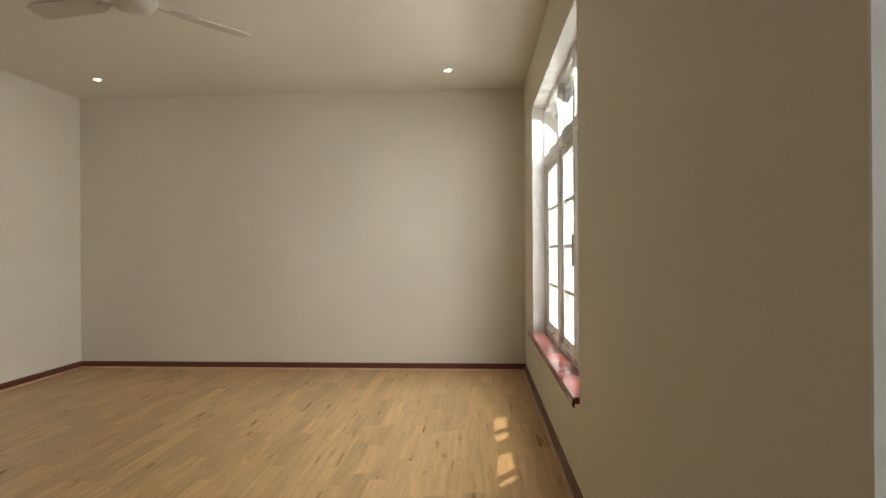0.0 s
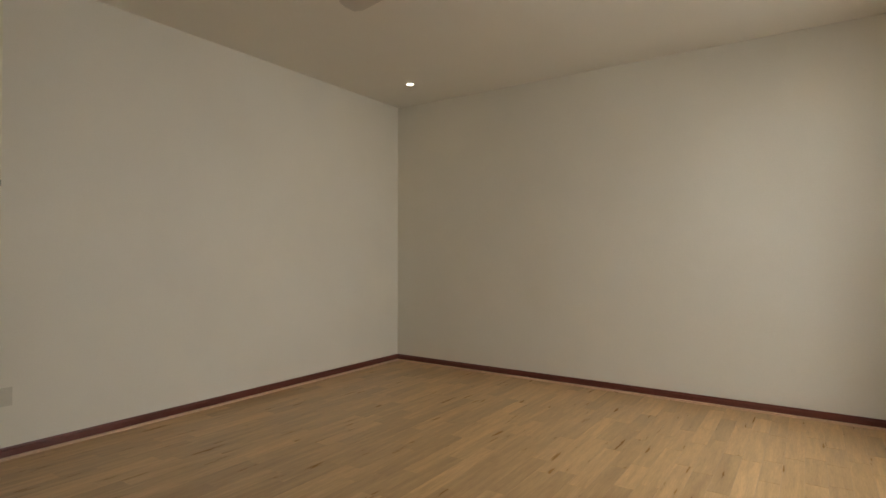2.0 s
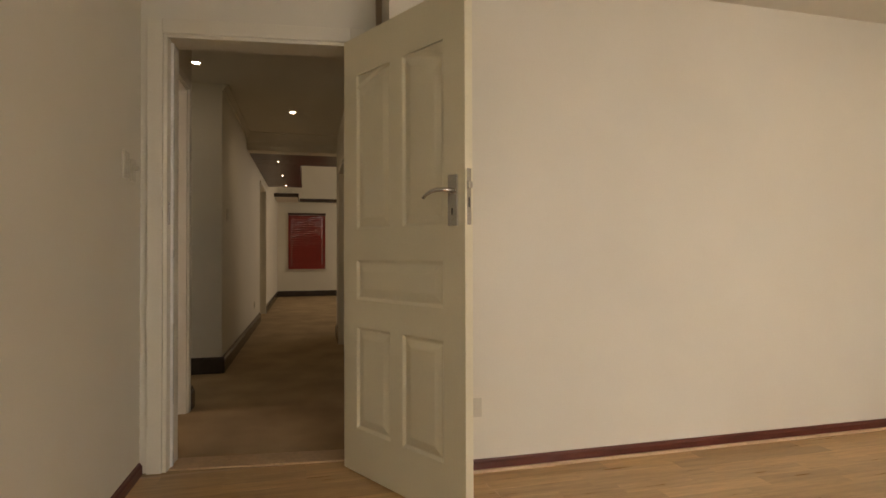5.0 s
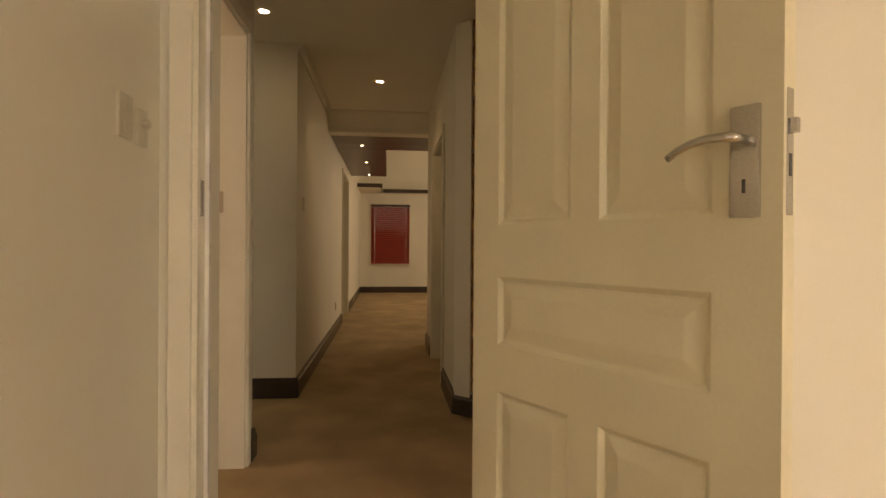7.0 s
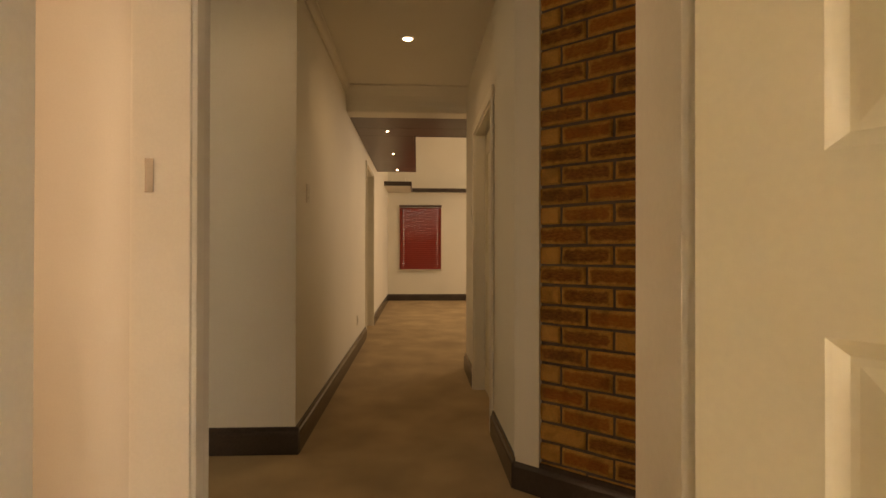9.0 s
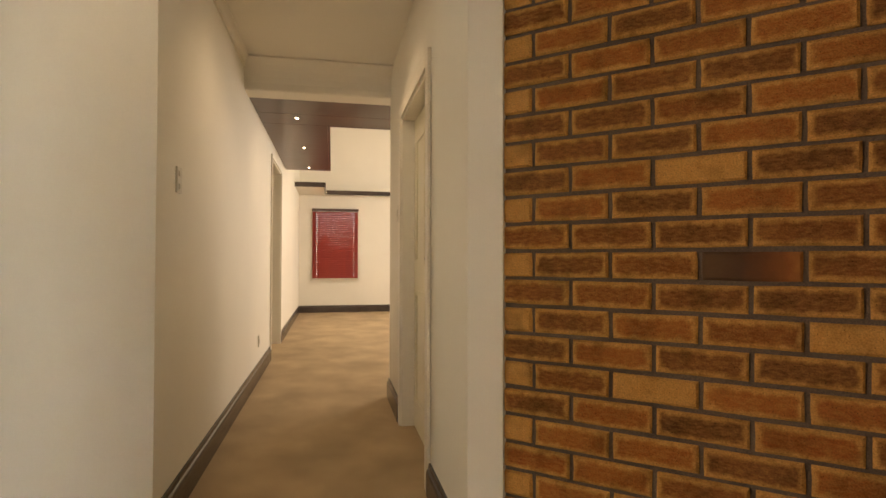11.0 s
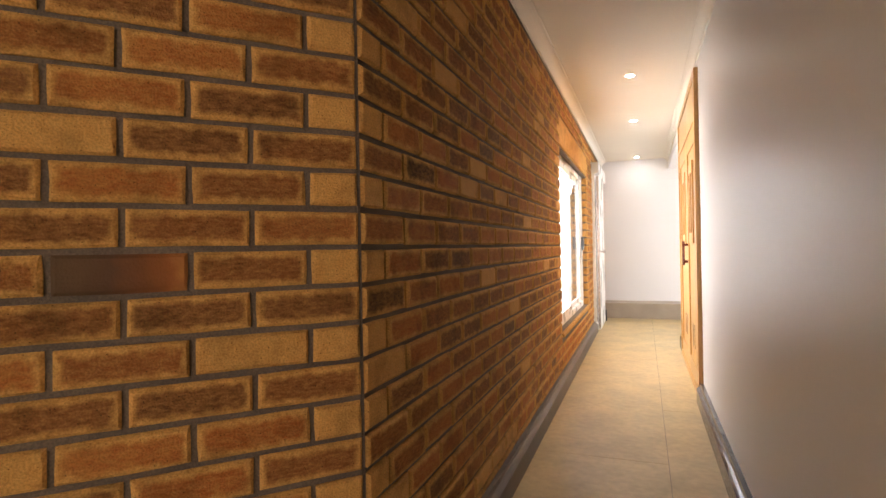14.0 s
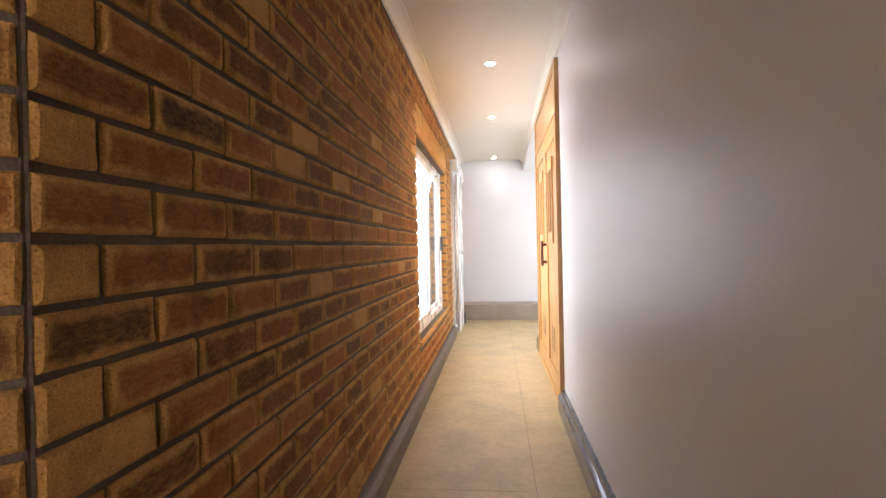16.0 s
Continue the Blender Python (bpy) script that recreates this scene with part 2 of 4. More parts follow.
def wood_material(name, dark, pale, along=(1, 14, 14), rough=0.35, vary=0.25, bump=0.05, twist=0.6):
    """Wood with grain along x of the object; each piece has its own tone."""
    m, t, p = shader(name)
    L = t.links.new
    co = t.nodes.new("ShaderNodeTexCoord")
    info = t.nodes.new("ShaderNodeObjectInfo")
    geo = t.nodes.new("ShaderNodeNewGeometry")
    add = t.nodes.new("ShaderNodeMath")
    L(info.outputs["Random"], add.inputs[0])
    L(geo.outputs["Random Per Island"], add.inputs[1])
    fr = t.nodes.new("ShaderNodeMath")
    fr.operation = "FRACT"
    L(add.outputs[0], fr.inputs[0])
    mp = t.nodes.new("ShaderNodeMapping")
    mp.inputs["Scale"].default_value = along
    L(co.outputs["Object"], mp.inputs[0])
    sh = t.nodes.new("ShaderNodeCombineXYZ")
    big = t.nodes.new("ShaderNodeMath")
    big.operation = "MULTIPLY"
    big.inputs[1].default_value = 31.0
    L(fr.outputs[0], big.inputs[0])
    for i in range(3):
        L(big.outputs[0], sh.inputs[i])
    L(sh.outputs[0], mp.inputs["Location"])
    n1 = node(t, "ShaderNodeTexNoise", Scale=2.2, Detail=6.0, Distortion=twist)
    n2 = node(t, "ShaderNodeTexNoise", Scale=14.0, Detail=4.0)
    L(mp.outputs[0], n1.inputs["Vector"])
    L(mp.outputs[0], n2.inputs["Vector"])
    ramp = t.nodes.new("ShaderNodeValToRGB")
    ramp.color_ramp.elements[0].position, ramp.color_ramp.elements[1].position = 0.3, 0.72
    ramp.color_ramp.elements[0].color, ramp.color_ramp.elements[1].color = (*dark, 1), (*pale, 1)
    L(n1.outputs[0], ramp.inputs[0])
    tone = t.nodes.new("ShaderNodeMapRange")
    tone.inputs[3].default_value, tone.inputs[4].default_value = 1 - vary, 1 + vary
    L(fr.outputs[0], tone.inputs[0])
    g = t.nodes.new("ShaderNodeMapRange")
    g.inputs[1].default_value, g.inputs[2].default_value = 0.3, 0.7
    g.inputs[3].default_value, g.inputs[4].default_value = 0.9, 1.08
    L(n2.outputs[0], g.inputs[0])
    mul = t.nodes.new("ShaderNodeMath")
    mul.operation = "MULTIPLY"
    L(tone.outputs[0], mul.inputs[0])
    L(g.outputs[0], mul.inputs[1])
    out = t.nodes.new("ShaderNodeVectorMath")
    out.operation = "SCALE"
    L(ramp.outputs[0], out.inputs[0])
    L(mul.outputs[0], out.inputs["Scale"])
    L(out.outputs[0], p.inputs["Base Color"])
    rr = t.nodes.new("ShaderNodeMapRange")
    rr.inputs[3].default_value, rr.inputs[4].default_value = rough - 0.07, rough + 0.1
    L(n1.outputs[0], rr.inputs[0])
    L(rr.outputs[0], p.inputs["Roughness"])
    b = node(t, "ShaderNodeBump", Strength=bump, Distance=0.002)
    L(n2.outputs[0], b.inputs["Height"])
    L(b.outputs[0], p.inputs["Normal"])
    return m


CREAM = surface("cream_wall_paint", (0.74, 0.70, 0.60), 0.55, large=0.03, fine=0.015, scale=1.5, grain=160, bump=0.06)
WHITE_WALL = surface("white_satin_wall_paint", (0.80, 0.79, 0.78), 0.43, large=0.02, fine=0.01, scale=1.0, grain=120, bump=0.03)
CEILING = surface("ceiling_paint", (0.79, 0.75, 0.66), 0.7, large=0.03, fine=0.01, scale=0.9, grain=90, bump=0.05)
WHITE = surface("white_gloss_paint", (0.80, 0.79, 0.76), 0.28, large=0.03, fine=0.015, scale=4, grain=140, bump=0.03)
DOOR_WHITE = surface("door_white_enamel", (0.75, 0.70, 0.525), 0.36, large=0.03, fine=0.02, scale=3, grain=110, bump=0.04)
CASING = surface("casing_white_enamel", (0.77, 0.73, 0.62), 0.34, large=0.03, fine=0.02, scale=3, grain=110, bump=0.04)
RED_SKIRT = surface("mahogany_skirting", (0.125, 0.030, 0.020), 0.35, large=0.2, fine=0.15, scale=5, grain=70, stretch=(1, 1, 6))
DARK_SKIRT = surface("dark_brown_skirting", (0.055, 0.041, 0.034), 0.22, large=0.2, fine=0.1, scale=4, grain=80)
BROWN_SKIRT = surface("grey_brown_skirting", (0.115, 0.092, 0.080), 0.5, large=0.15, fine=0.1, scale=4, grain=80)
GREY_SKIRT = surface("grey_skirting", (0.085, 0.080, 0.085), 0.17, large=0.15, fine=0.1, scale=4, grain=80)
EDGE_STRIP = surface("pale_pink_edge_strip", (0.66, 0.46, 0.31), 0.4, large=0.1, fine=0.1, scale=6, grain=60)
PALE_STRIP = surface("pale_edge_strip", (0.50, 0.34, 0.20), 0.4, large=0.1, fine=0.1, scale=6, grain=60)
SILL_TILE = surface("red_polished_sill", (0.27, 0.085, 0.078), 0.16, large=0.15, fine=0.08, scale=9, grain=90, bump=0.05)
SILL_EDGE = surface("dark_red_sill_edge", (0.13, 0.030, 0.024), 0.2, large=0.15, fine=0.08, scale=9, grain=90)
MORTAR = surface("grey_brown_mortar", (0.132, 0.098, 0.070), 0.9, large=0.18, fine=0.25, scale=6, grain=220, bump=0.6)
CARPET = surface("beige_carpet", (0.43, 0.32, 0.195), 0.95, large=0.17, fine=0.25, scale=2.8, grain=260, bump=0.7, spec=0.1)
VINYL = surface("beige_vinyl", (0.49, 0.365, 0.180), 0.42, large=0.16, fine=0.10, scale=4.5, grain=24, bump=0.12)
STEEL = surface("brushed_steel", (0.60, 0.59, 0.57), 0.24, metal=1.0, large=0.05, fine=0.08, scale=10, grain=200)
BLACK = surface("black_plastic", (0.03, 0.03, 0.032), 0.4, large=0.1, fine=0.1)
PLASTIC = surface("ivory_plastic", (0.60, 0.56, 0.46), 0.35, large=0.02, fine=0.02)
BLIND_RED = surface("red_blind_slat", (0.27, 0.028, 0.015), 0.5, large=0.12, fine=0.08, scale=6, grain=60)
FAN_WHITE = surface("fan_white", (0.60, 0.57, 0.50), 0.4, large=0.04, fine=0.02)
PLINTH = surface("grey_brown_plinth", (0.36, 0.30, 0.24), 0.5, large=0.1, fine=0.08, scale=4, grain=90)
GRASS = surface("dry_lawn", (0.10, 0.11, 0.045), 0.95, large=0.3, fine=0.4, scale=2, grain=80, bump=0.8)
PAVING = surface("pale_paving", (0.55, 0.52, 0.47), 0.9, large=0.15, fine=0.15, scale=2, grain=60, bump=0.4)
PLASTER_OUT = surface("white_outside_plaster", (0.80, 0.79, 0.76), 0.85, large=0.05, fine=0.05, scale=2, grain=60, bump=0.3)
BRICK = brick_material()
HEADER = brick_material("ochre_header_brick", 2.0)
SMOKED = smoked_material()
OAK = wood_material("oak_laminate", (0.42, 0.255, 0.112), (0.61, 0.39, 0.185), along=(16, 1.4, 16), rough=0.29, vary=0.16, bump=0.0, twist=0.1)
PINE = wood_material("varnished_pine", (0.40, 0.19, 0.05), (0.62, 0.36, 0.12), along=(12, 12, 0.9), rough=0.3, vary=0.12)
DARK_WOOD = wood_material("dark_stained_board", (0.060, 0.032, 0.026), (0.105, 0.058, 0.046), along=(10, 1, 10), rough=0.3, vary=0.15)
GLASS = clear_glass("window_glass")
LAMP_GLOW = glow("downlight_glow", (1.0, 0.86, 0.66), 40.0)
COOL_GLOW = glow("corridor_downlight_glow", (1.0, 0.93, 0.84), 40.0)

# ---------------------------------------------------------------- mesh helpers


def box(bm, x0, x1, y0, y1, z0, z1):
    v = [bm.verts.new(c) for c in ((x0, y0, z0), (x1, y0, z0), (x1, y1, z0), (x0, y1, z0), (x0, y0, z1), (x1, y0, z1), (x1, y1, z1), (x0, y1, z1))]
    for q in ((3, 2, 1, 0), (4, 5, 6, 7), (0, 1, 5, 4), (1, 2, 6, 5), (2, 3, 7, 6), (3, 0, 4, 7)):
        bm.faces.new([v[i] for i in q])
    return v


def boxes(*rows, bevel=0.0):
    bm = bmesh.new()
    for r in rows:
        box(bm, *r)
    if bevel:
        bmesh.ops.bevel(bm, geom=list(bm.edges), offset=bevel, segments=2, affect="EDGES", profile=0.7)
    return bm


def prism(points, z0, z1):
    """An upright prism on a plan outline."""
    bm = bmesh.new()
    lo = [bm.verts.new((x, y, z0)) for x, y in points]
    hi = [bm.verts.new((x, y, z1)) for x, y in points]
    n = len(points)
    for i in range(n):
        bm.faces.new((lo[i], lo[(i + 1) % n], hi[(i + 1) % n], hi[i]))
    bm.faces.new(hi)
    bm.faces.new(lo[::-1])
    bmesh.ops.recalc_face_normals(bm, faces=bm.faces)
    return bm


def turned(profile, segments=32):
    """A turned body round z from (radius, z) pairs."""
    bm = bmesh.new()
    rings = []
    for r, z in profile:
        rings.append([bm.verts.new((r * math.cos(2 * math.pi * i / segments), r * math.sin(2 * math.pi * i / segments), z)) for i in range(segments)])
    for a, b in zip(rings, rings[1:]):
        for i in range(segments):
            bm.faces.new((a[i], a[(i + 1) % segments], b[(i + 1) % segments], b[i]))
    bm.faces.new(rings[0][::-1])
    bm.faces.new(rings[-1])
    bmesh.ops.recalc_face_normals(bm, faces=bm.faces)
    return bm


def mesh_of(name, bm, material, smooth=False):
    me = bpy.data.meshes.new(name)
    bm.to_mesh(me)
    bm.free()
    me.materials.append(material)
    if smooth:
        for f in me.polygons:
            f.use_smooth = True
    return me


def part(name, bm, material, parent, label="", smooth=False, m=None):
    ob = new(name, mesh_of(name, bm, material, smooth))
    ob.parent = parent
    if m is not None:
        ob.matrix_local = m
    if label:
        ob["label"] = label
    return ob


def piece(name, me, parent, m):
    ob = new(name, me)
    ob.parent = parent
    ob.matrix_local = m
    return ob


def thing(name, m, label, category, group="", kind=""):
    ob = new(name)
    ob.empty_display_size = 0.1
    ob.matrix_world = m
    return tagged(ob, label, category, group, kind)


def structure(name, bm, material, label, category):
    return tagged(new(name, mesh_of(name, bm, material)), label, category, kind="structure")


# ---------------------------------------------------------------- plan
XE, XS = 0.98, -2.92          # bedroom: window wall and socket wall
YN, YS = 5.11, -1.2           # bedroom: end wall and back wall
ZB, ZH, ZC, ZF = 2.37, 2.51, 2.37, 3.8   # ceilings: bedroom, hall, corridor, living room
YL, YR = 0.64, 1.72           # hall: side walls
XR, XB = -3.222, -4.18        # brick corridor: plaster wall and brick wall
YC, YEND = 2.652, 10.3        # brick corner, end of the corridor
XEND, YFAR = -14.3, 5.0       # living room
CORNER, DEND = Vector((XB, YC)), Vector((-5.04, YR))   # the slanting brick face
DLEN, DANG = (CORNER - DEND).length, math.degrees(math.atan2(CORNER.y - DEND.y, CORNER.x - DEND.x))
WIN = [(2.73, 4.46), (-0.585, 1.145)]   # the two bedroom windows along y
WZ0, WZ1 = 0.43, 2.03
BWY0, BWY1, BWZ0, BWZ1 = 5.77, 7.86, 0.41, 1.85       # window in the brick wall
SDY0, SDY1 = 8.62, 9.46                               # white door in the brick wall
DOOR_WALL = pose(-3.17, 1.69, 0, 0, 0, -6)            # the bedroom door's wall stands at a slight angle

# ---------------------------------------------------------------- structure
floor = structure("floor", boxes((-3.24, XE + 0.02, YS - 0.1, YN + 0.05, -0.12, -0.0005)), PALE_STRIP, "bedroom floor laid with oak laminate strips", "floor")
structure("floor_hall", boxes((-7.6, -3.24, -3.1, YC, -0.12, 0), (-7.6, XB - 0.02, YC, 4.6, -0.12, 0), (XEND - 0.1, -7.6, -0.6, YFAR + 0.1, -0.12, 0)), CARPET, "beige mottled carpet through hall and corridor", "floor")
floor_corridor = structure("floor_corridor", boxes((XB - 0.02, -3.06, YC, 5.35, -0.12, -0.003), (XB - 0.02, -1.4, 5.35, YEND + 0.1, -0.12, -0.003)), BROWN_SKIRT, "pale beige worn vinyl corridor floor", "floor")
for x0, x1, y0, y1 in ((XB - 0.02, -3.49, YC, 4.42), (-3.488, -3.06, YC, 5.34), (XB - 0.02, -3.49, 4.422, 6.95), (-3.488, -1.4, 5.342, 8.1), (XB - 0.02, -3.49, 6.952, YEND + 0.1), (-3.488, -1.4, 8.102, YEND + 0.1)):
    part("vinyl_sheet", boxes((x0, x1, y0, y1, -0.0025, 0.0), bevel=0.0006), VINYL, floor_corridor)
rows = []
y = YS - 0.1
for a, b in sorted(WIN):
    rows += [(XE, XE + 0.28, y, a, 0, ZB), (XE, XE + 0.28, a, b, 0, WZ0 - 0.03), (XE, XE + 0.28, a, b, WZ1, ZB)]
    y = b
rows.append((XE, XE + 0.28, y, YN + 0.2, 0, ZB))
structure("wall_east", boxes(*rows), CREAM, "cream painted wall with deep window openings", "wall")
structure("wall_north", boxes((XS - 0.12, XE, YN, YN + 0.2, 0, ZB)), CREAM, "plain cream painted bedroom wall", "wall")
structure("wall_socket", boxes((XS - 0.12, XS, 1.72, YN, 0, ZB), (-3.17, XS - 0.12, 1.72, 1.84, 0, ZB)), CREAM, "plain cream painted bedroom wall", "wall")
wall_door = structure("wall_door", boxes((-0.15, 0, -1.2, -1.0, 0, ZH), (-0.15, 0, -1.0, -0.12, 2.07, ZH), (-0.15, 0, -0.12, 0.0, 0, ZH)), CREAM, "cream wall round the bedroom doorway", "wall")
wall_door.matrix_world = DOOR_WALL
structure("wall_switch", boxes((-3.30, -0.9, 0.41, 0.60, 0, ZB), (-1.05, -0.9, YS, 0.41, 0, ZB)), CREAM, "short cream wall beside the bedroom door", "wall")
structure("wall_south", boxes((-1.05, XE, YS - 0.2, YS, 0, ZB)), CREAM, "plain cream wall at the back of the bedroom", "wall")
structure("ceiling", boxes((-3.2, XE + 0.28, YS - 0.2, 1.8, ZB, ZB + 0.1), (-3.05, XE + 0.28, 1.8, YN + 0.2, ZB, ZB + 0.1)), CEILING, "plain painted bedroom ceiling", "ceiling")

structure("wall_hall_south", boxes((-3.56, -3.301, 0.44, 0.60, 0, ZH), (-4.28, -3.56, 0.44, 0.60, 2.1, ZH), (-4.42, -4.28, 0.44, 0.60, 0, ZH)), CREAM, "cream hall wall with a doorway", "wall")
structure("wall_passage", boxes((-4.52, -4.42, -3.0, 0.44, 0, ZH), (-5.61, -5.49, -3.0, YL - 0.15, 0, ZH), (-5.49, -4.52, -3.1, -3.0, 0, ZH)), CREAM, "cream walls of a side passage", "wall")
structure("wall_side_room", boxes((-4.42, -2.9, -1.6, -1.5, 0, ZH), (-3.0, -2.9, -1.5, 0.41, 0, ZH)), CREAM, "plain walls of a side room", "wall")
structure("wall_hall_left", boxes((-9.29, -5.49, YL - 0.15, YL, 0, ZH), (-10.4, -9.29, YL - 0.15, YL, 2.15, ZH), (XEND, -10.4, YL - 0.15, YL, 0, ZH), (XEND, -7.57, YL - 0.15, YL, ZH, ZF)), CREAM, "long cream hall wall with a doorway", "wall")
structure("wall_left_room", boxes((-10.6, -9.05, -0.5, -0.4, 0, ZH), (-9.15, -9.05, -0.4, YL - 0.15, 0, ZH), (-10.6, -10.5, -0.4, YL - 0.15, 0, ZH)), CREAM, "plain walls of a room off the hall", "wall")
structure("wall_hall_right", boxes((-5.80, DEND.x, YR, YR + 0.15, 0, ZH), (-6.76, -5.80, YR, YR + 0.15, 1.97, ZH), (-7.5, -6.76, YR, YR + 0.15, 0, ZH)), CREAM, "cream hall wall with a doorway", "wall")
structure("wall_right_room", boxes((-7.5, -7.4, YR + 0.15, YFAR, 0, ZF), (-7.4, -5.0, 4.5, 4.6, 0, ZH), (-5.3, -5.2, YR + 0.15, 4.5, 0, ZH)), CREAM, "plain walls of a room off the hall", "wall")
structure("bulkhead", boxes((-7.7, -7.5, YL, YR, 2.315, ZF), (-7.7, -7.5, YR, YFAR, 2.315, ZF)), CREAM, "cream bulkhead where the hall meets the living room", "bulkhead")
structure("wall_corridor_right", boxes((XR, XR + 0.15, 1.84, 5.60, 0, ZH), (XR, XR + 0.15, 5.60, 7.40, 2.28, ZH), (XR, XR + 0.15, 7.40, 7.78, 0, ZH), (XR, XR + 0.15, 7.78, YEND, 2.2, ZH), (XR + 0.62, XR + 0.7, 5.4, 7.6, 0, ZH)), WHITE_WALL, "white satin painted corridor wall", "wall")
# Unseen lobby, added to close the space that holds the fill lamp.
structure("wall_unseen_lobby", boxes((XR + 0.15, -1.5, 7.63, 7.78, 0, ZH), (-1.5, -1.4, 7.63, YEND, 0, ZH)), WHITE_WALL, "plain white walls added round an unseen lobby", "wall")
structure("wall_corridor_end", boxes((-4.5, -1.4, YEND, YEND + 0.15, 0, ZH)), WHITE_WALL, "white painted wall at the corridor end", "wall")
structure("wall_living_end", boxes((XEND - 0.15, XEND, YL - 0.15, 0.92, 0, ZF), (XEND - 0.15, XEND, 0.92, 1.78, 0, 0.70), (XEND - 0.15, XEND, 0.92, 1.78, 2.05, ZF), (XEND - 0.15, XEND, 1.78, YFAR, 0, ZF)), CREAM, "cream living room wall with a window", "wall")
structure("wall_living_side", boxes((XEND, -7.7, YFAR, YFAR + 0.15, 0, ZF)), CREAM, "plain cream living room wall", "wall")
structure("ceiling_hall", boxes((-7.5, -3.06, -3.1, YC - 0.002, ZH, ZH + 0.1), (-7.5, -4.62, YC, 4.6, ZH, ZH + 0.1), (-10.6, -9.05, -0.5, YL, ZH, ZH + 0.1)), CEILING, "plain painted hall ceiling", "ceiling")
structure("ceiling_corridor", boxes((XB - 0.22, -3.06, YC, 5.35, ZC, ZC + 0.3), (XB - 0.22, -1.4, 5.35, YEND + 0.15, ZC, ZC + 0.3)), CEILING, "plain painted corridor ceiling", "ceiling")
# Added slab out of sight; keeps sun from leaking in at ceiling gaps.
structure("roof", boxes((-7.45, XE + 0.25, -3.2, 2.6, 2.75, 2.85), (-7.45, XE + 0.25, 2.6, 4.7, 2.75, 2.85), (-4.4, XE + 0.25, 4.7, YEND + 0.2, 2.75, 2.85)), PLASTER_OUT, "unseen slab added over the rooms to block sun leaks", "roof")
structure("ceiling_living", boxes((XEND - 0.15, -7.5, YL - 0.15, YFAR + 0.15, ZF, ZF + 0.1)), CEILING, "high painted living room ceiling", "ceiling")

# brick walls: the bed joints and the core, bricks follow at the end of the file
JR = 0.011   # joints lie back by this much
t2 = Vector((-(CORNER.y - DEND.y), CORNER.x - DEND.x)) / DLEN      # into the slanting wall
o1, o2 = DEND + t2 * JR, CORNER + t2 * JR
wall_slant = structure("wall_brick_slant", prism([tuple(o1), tuple(o2), (XB - 0.2, YC + 0.15), (DEND.x - 0.05, YR + 0.2)], 0, ZH), MORTAR, "face brick wall at a slant to the hall", "wall")
X0, X1 = XB - 0.22, XB - JR
wall_brick = structure("wall_brick", boxes((X0, X1, YC, BWY0, 0, ZC), (X0, X1, BWY0, BWY1, 0, BWZ0), (X0, X1, BWY0, BWY1, BWZ1, ZC), (X0, X1, BWY1, SDY0, 0, ZC), (X0, X1, SDY0, SDY1, 2.06, ZC), (X0, X1, SDY1, YEND, 0, ZC)), MORTAR, "long face brick corridor wall with a window", "wall")

# ---------------------------------------------------------------- trim


def skirting(name, x0, y0, x1, y1, height, depth, material, label, strip=False):
    """A moulded skirting along a wall's foot; it stands to the right of the way from start to end."""
    length = math.hypot(x1 - x0, y1 - y0)
    bm = bmesh.new()
    prof = [(0, 0), (depth, 0), (depth, height * 0.72), (depth * 0.8, height * 0.80), (depth * 0.55, height * 0.86), (depth * 0.45, height), (0, height)]
    a = [bm.verts.new((0, -d, z)) for d, z in prof]
    b = [bm.verts.new((length, -d, z)) for d, z in prof]
    n = len(prof)
    for i in range(n):
        bm.faces.new((a[i], a[(i + 1) % n], b[(i + 1) % n], b[i]))
    bm.faces.new(a[::-1])
    bm.faces.new(b)
    bmesh.ops.recalc_face_normals(bm, faces=bm.faces)
    ob = structure(name, bm, material, label, "baseboard")
    m = pose(x0, y0, 0, 0, 0, math.degrees(math.atan2(y1 - y0, x1 - x0)))
    ob.matrix_world = m
    if strip:
        s = structure("trim_floor_edge", boxes((0, length, -depth - 0.016, -depth - 0.001, 0, 0.014), bevel=0.004), EDGE_STRIP, "pale wooden floor edge strip along the skirting", "trim")
        s.matrix_world = m
    return ob


BED = (0.056, 0.016, RED_SKIRT, "dark red-brown wooden bedroom skirting", True)
skirting("baseboard_north", XS, YN, XE, YN, *BED)
skirting("baseboard_east", XE, YN, XE, YS, *BED)
skirting("baseboard_socket", XS, 1.73, XS, YN, *BED)
skirting("baseboard_switch", -1.0, 0.60, -3.27, 0.60, 0.056, 0.016, RED_SKIRT, "dark red-brown wooden bedroom skirting")
HALL = (0.14, 0.022, DARK_SKIRT, "tall dark brown painted hall skirting")
skirting("baseboard_hall_left", -5.49, YL, -9.25, YL, 0.14, 0.022, *HALL[2:])
skirting("baseboard_hall_left_far", -10.44, YL, XEND, YL, 0.14, 0.022, *HALL[2:])
skirting("baseboard_passage", -5.49, YL + 0.02, -5.49, -2.9, 0.14, -0.022, *HALL[2:])
skirting("baseboard_post", -4.335, 0.60, -4.44, 0.60, 0.14, 0.022, *HALL[2:])
skirting("baseboard_hall_right", -5.73, YR, DEND.x + 0.012, YR, *HALL)
skirting("baseboard_hall_right_far", -7.5, YR, -6.83, YR, *HALL)
slant = skirting("baseboard_slant", DEND.x, DEND.y, CORNER.x, CORNER.y, *HALL)
skirting("baseboard_living", XEND, YL, XEND, YFAR, 0.14, 0.022, *HALL[2:])
GREY = (0.13, 0.045, GREY_SKIRT, "glossy grey painted corridor skirting")
skirting("baseboard_brick", XB, YC, XB, SDY0 - 0.08, 0.13, 0.045, BROWN_SKIRT, "grey-brown painted skirting under the brick wall")
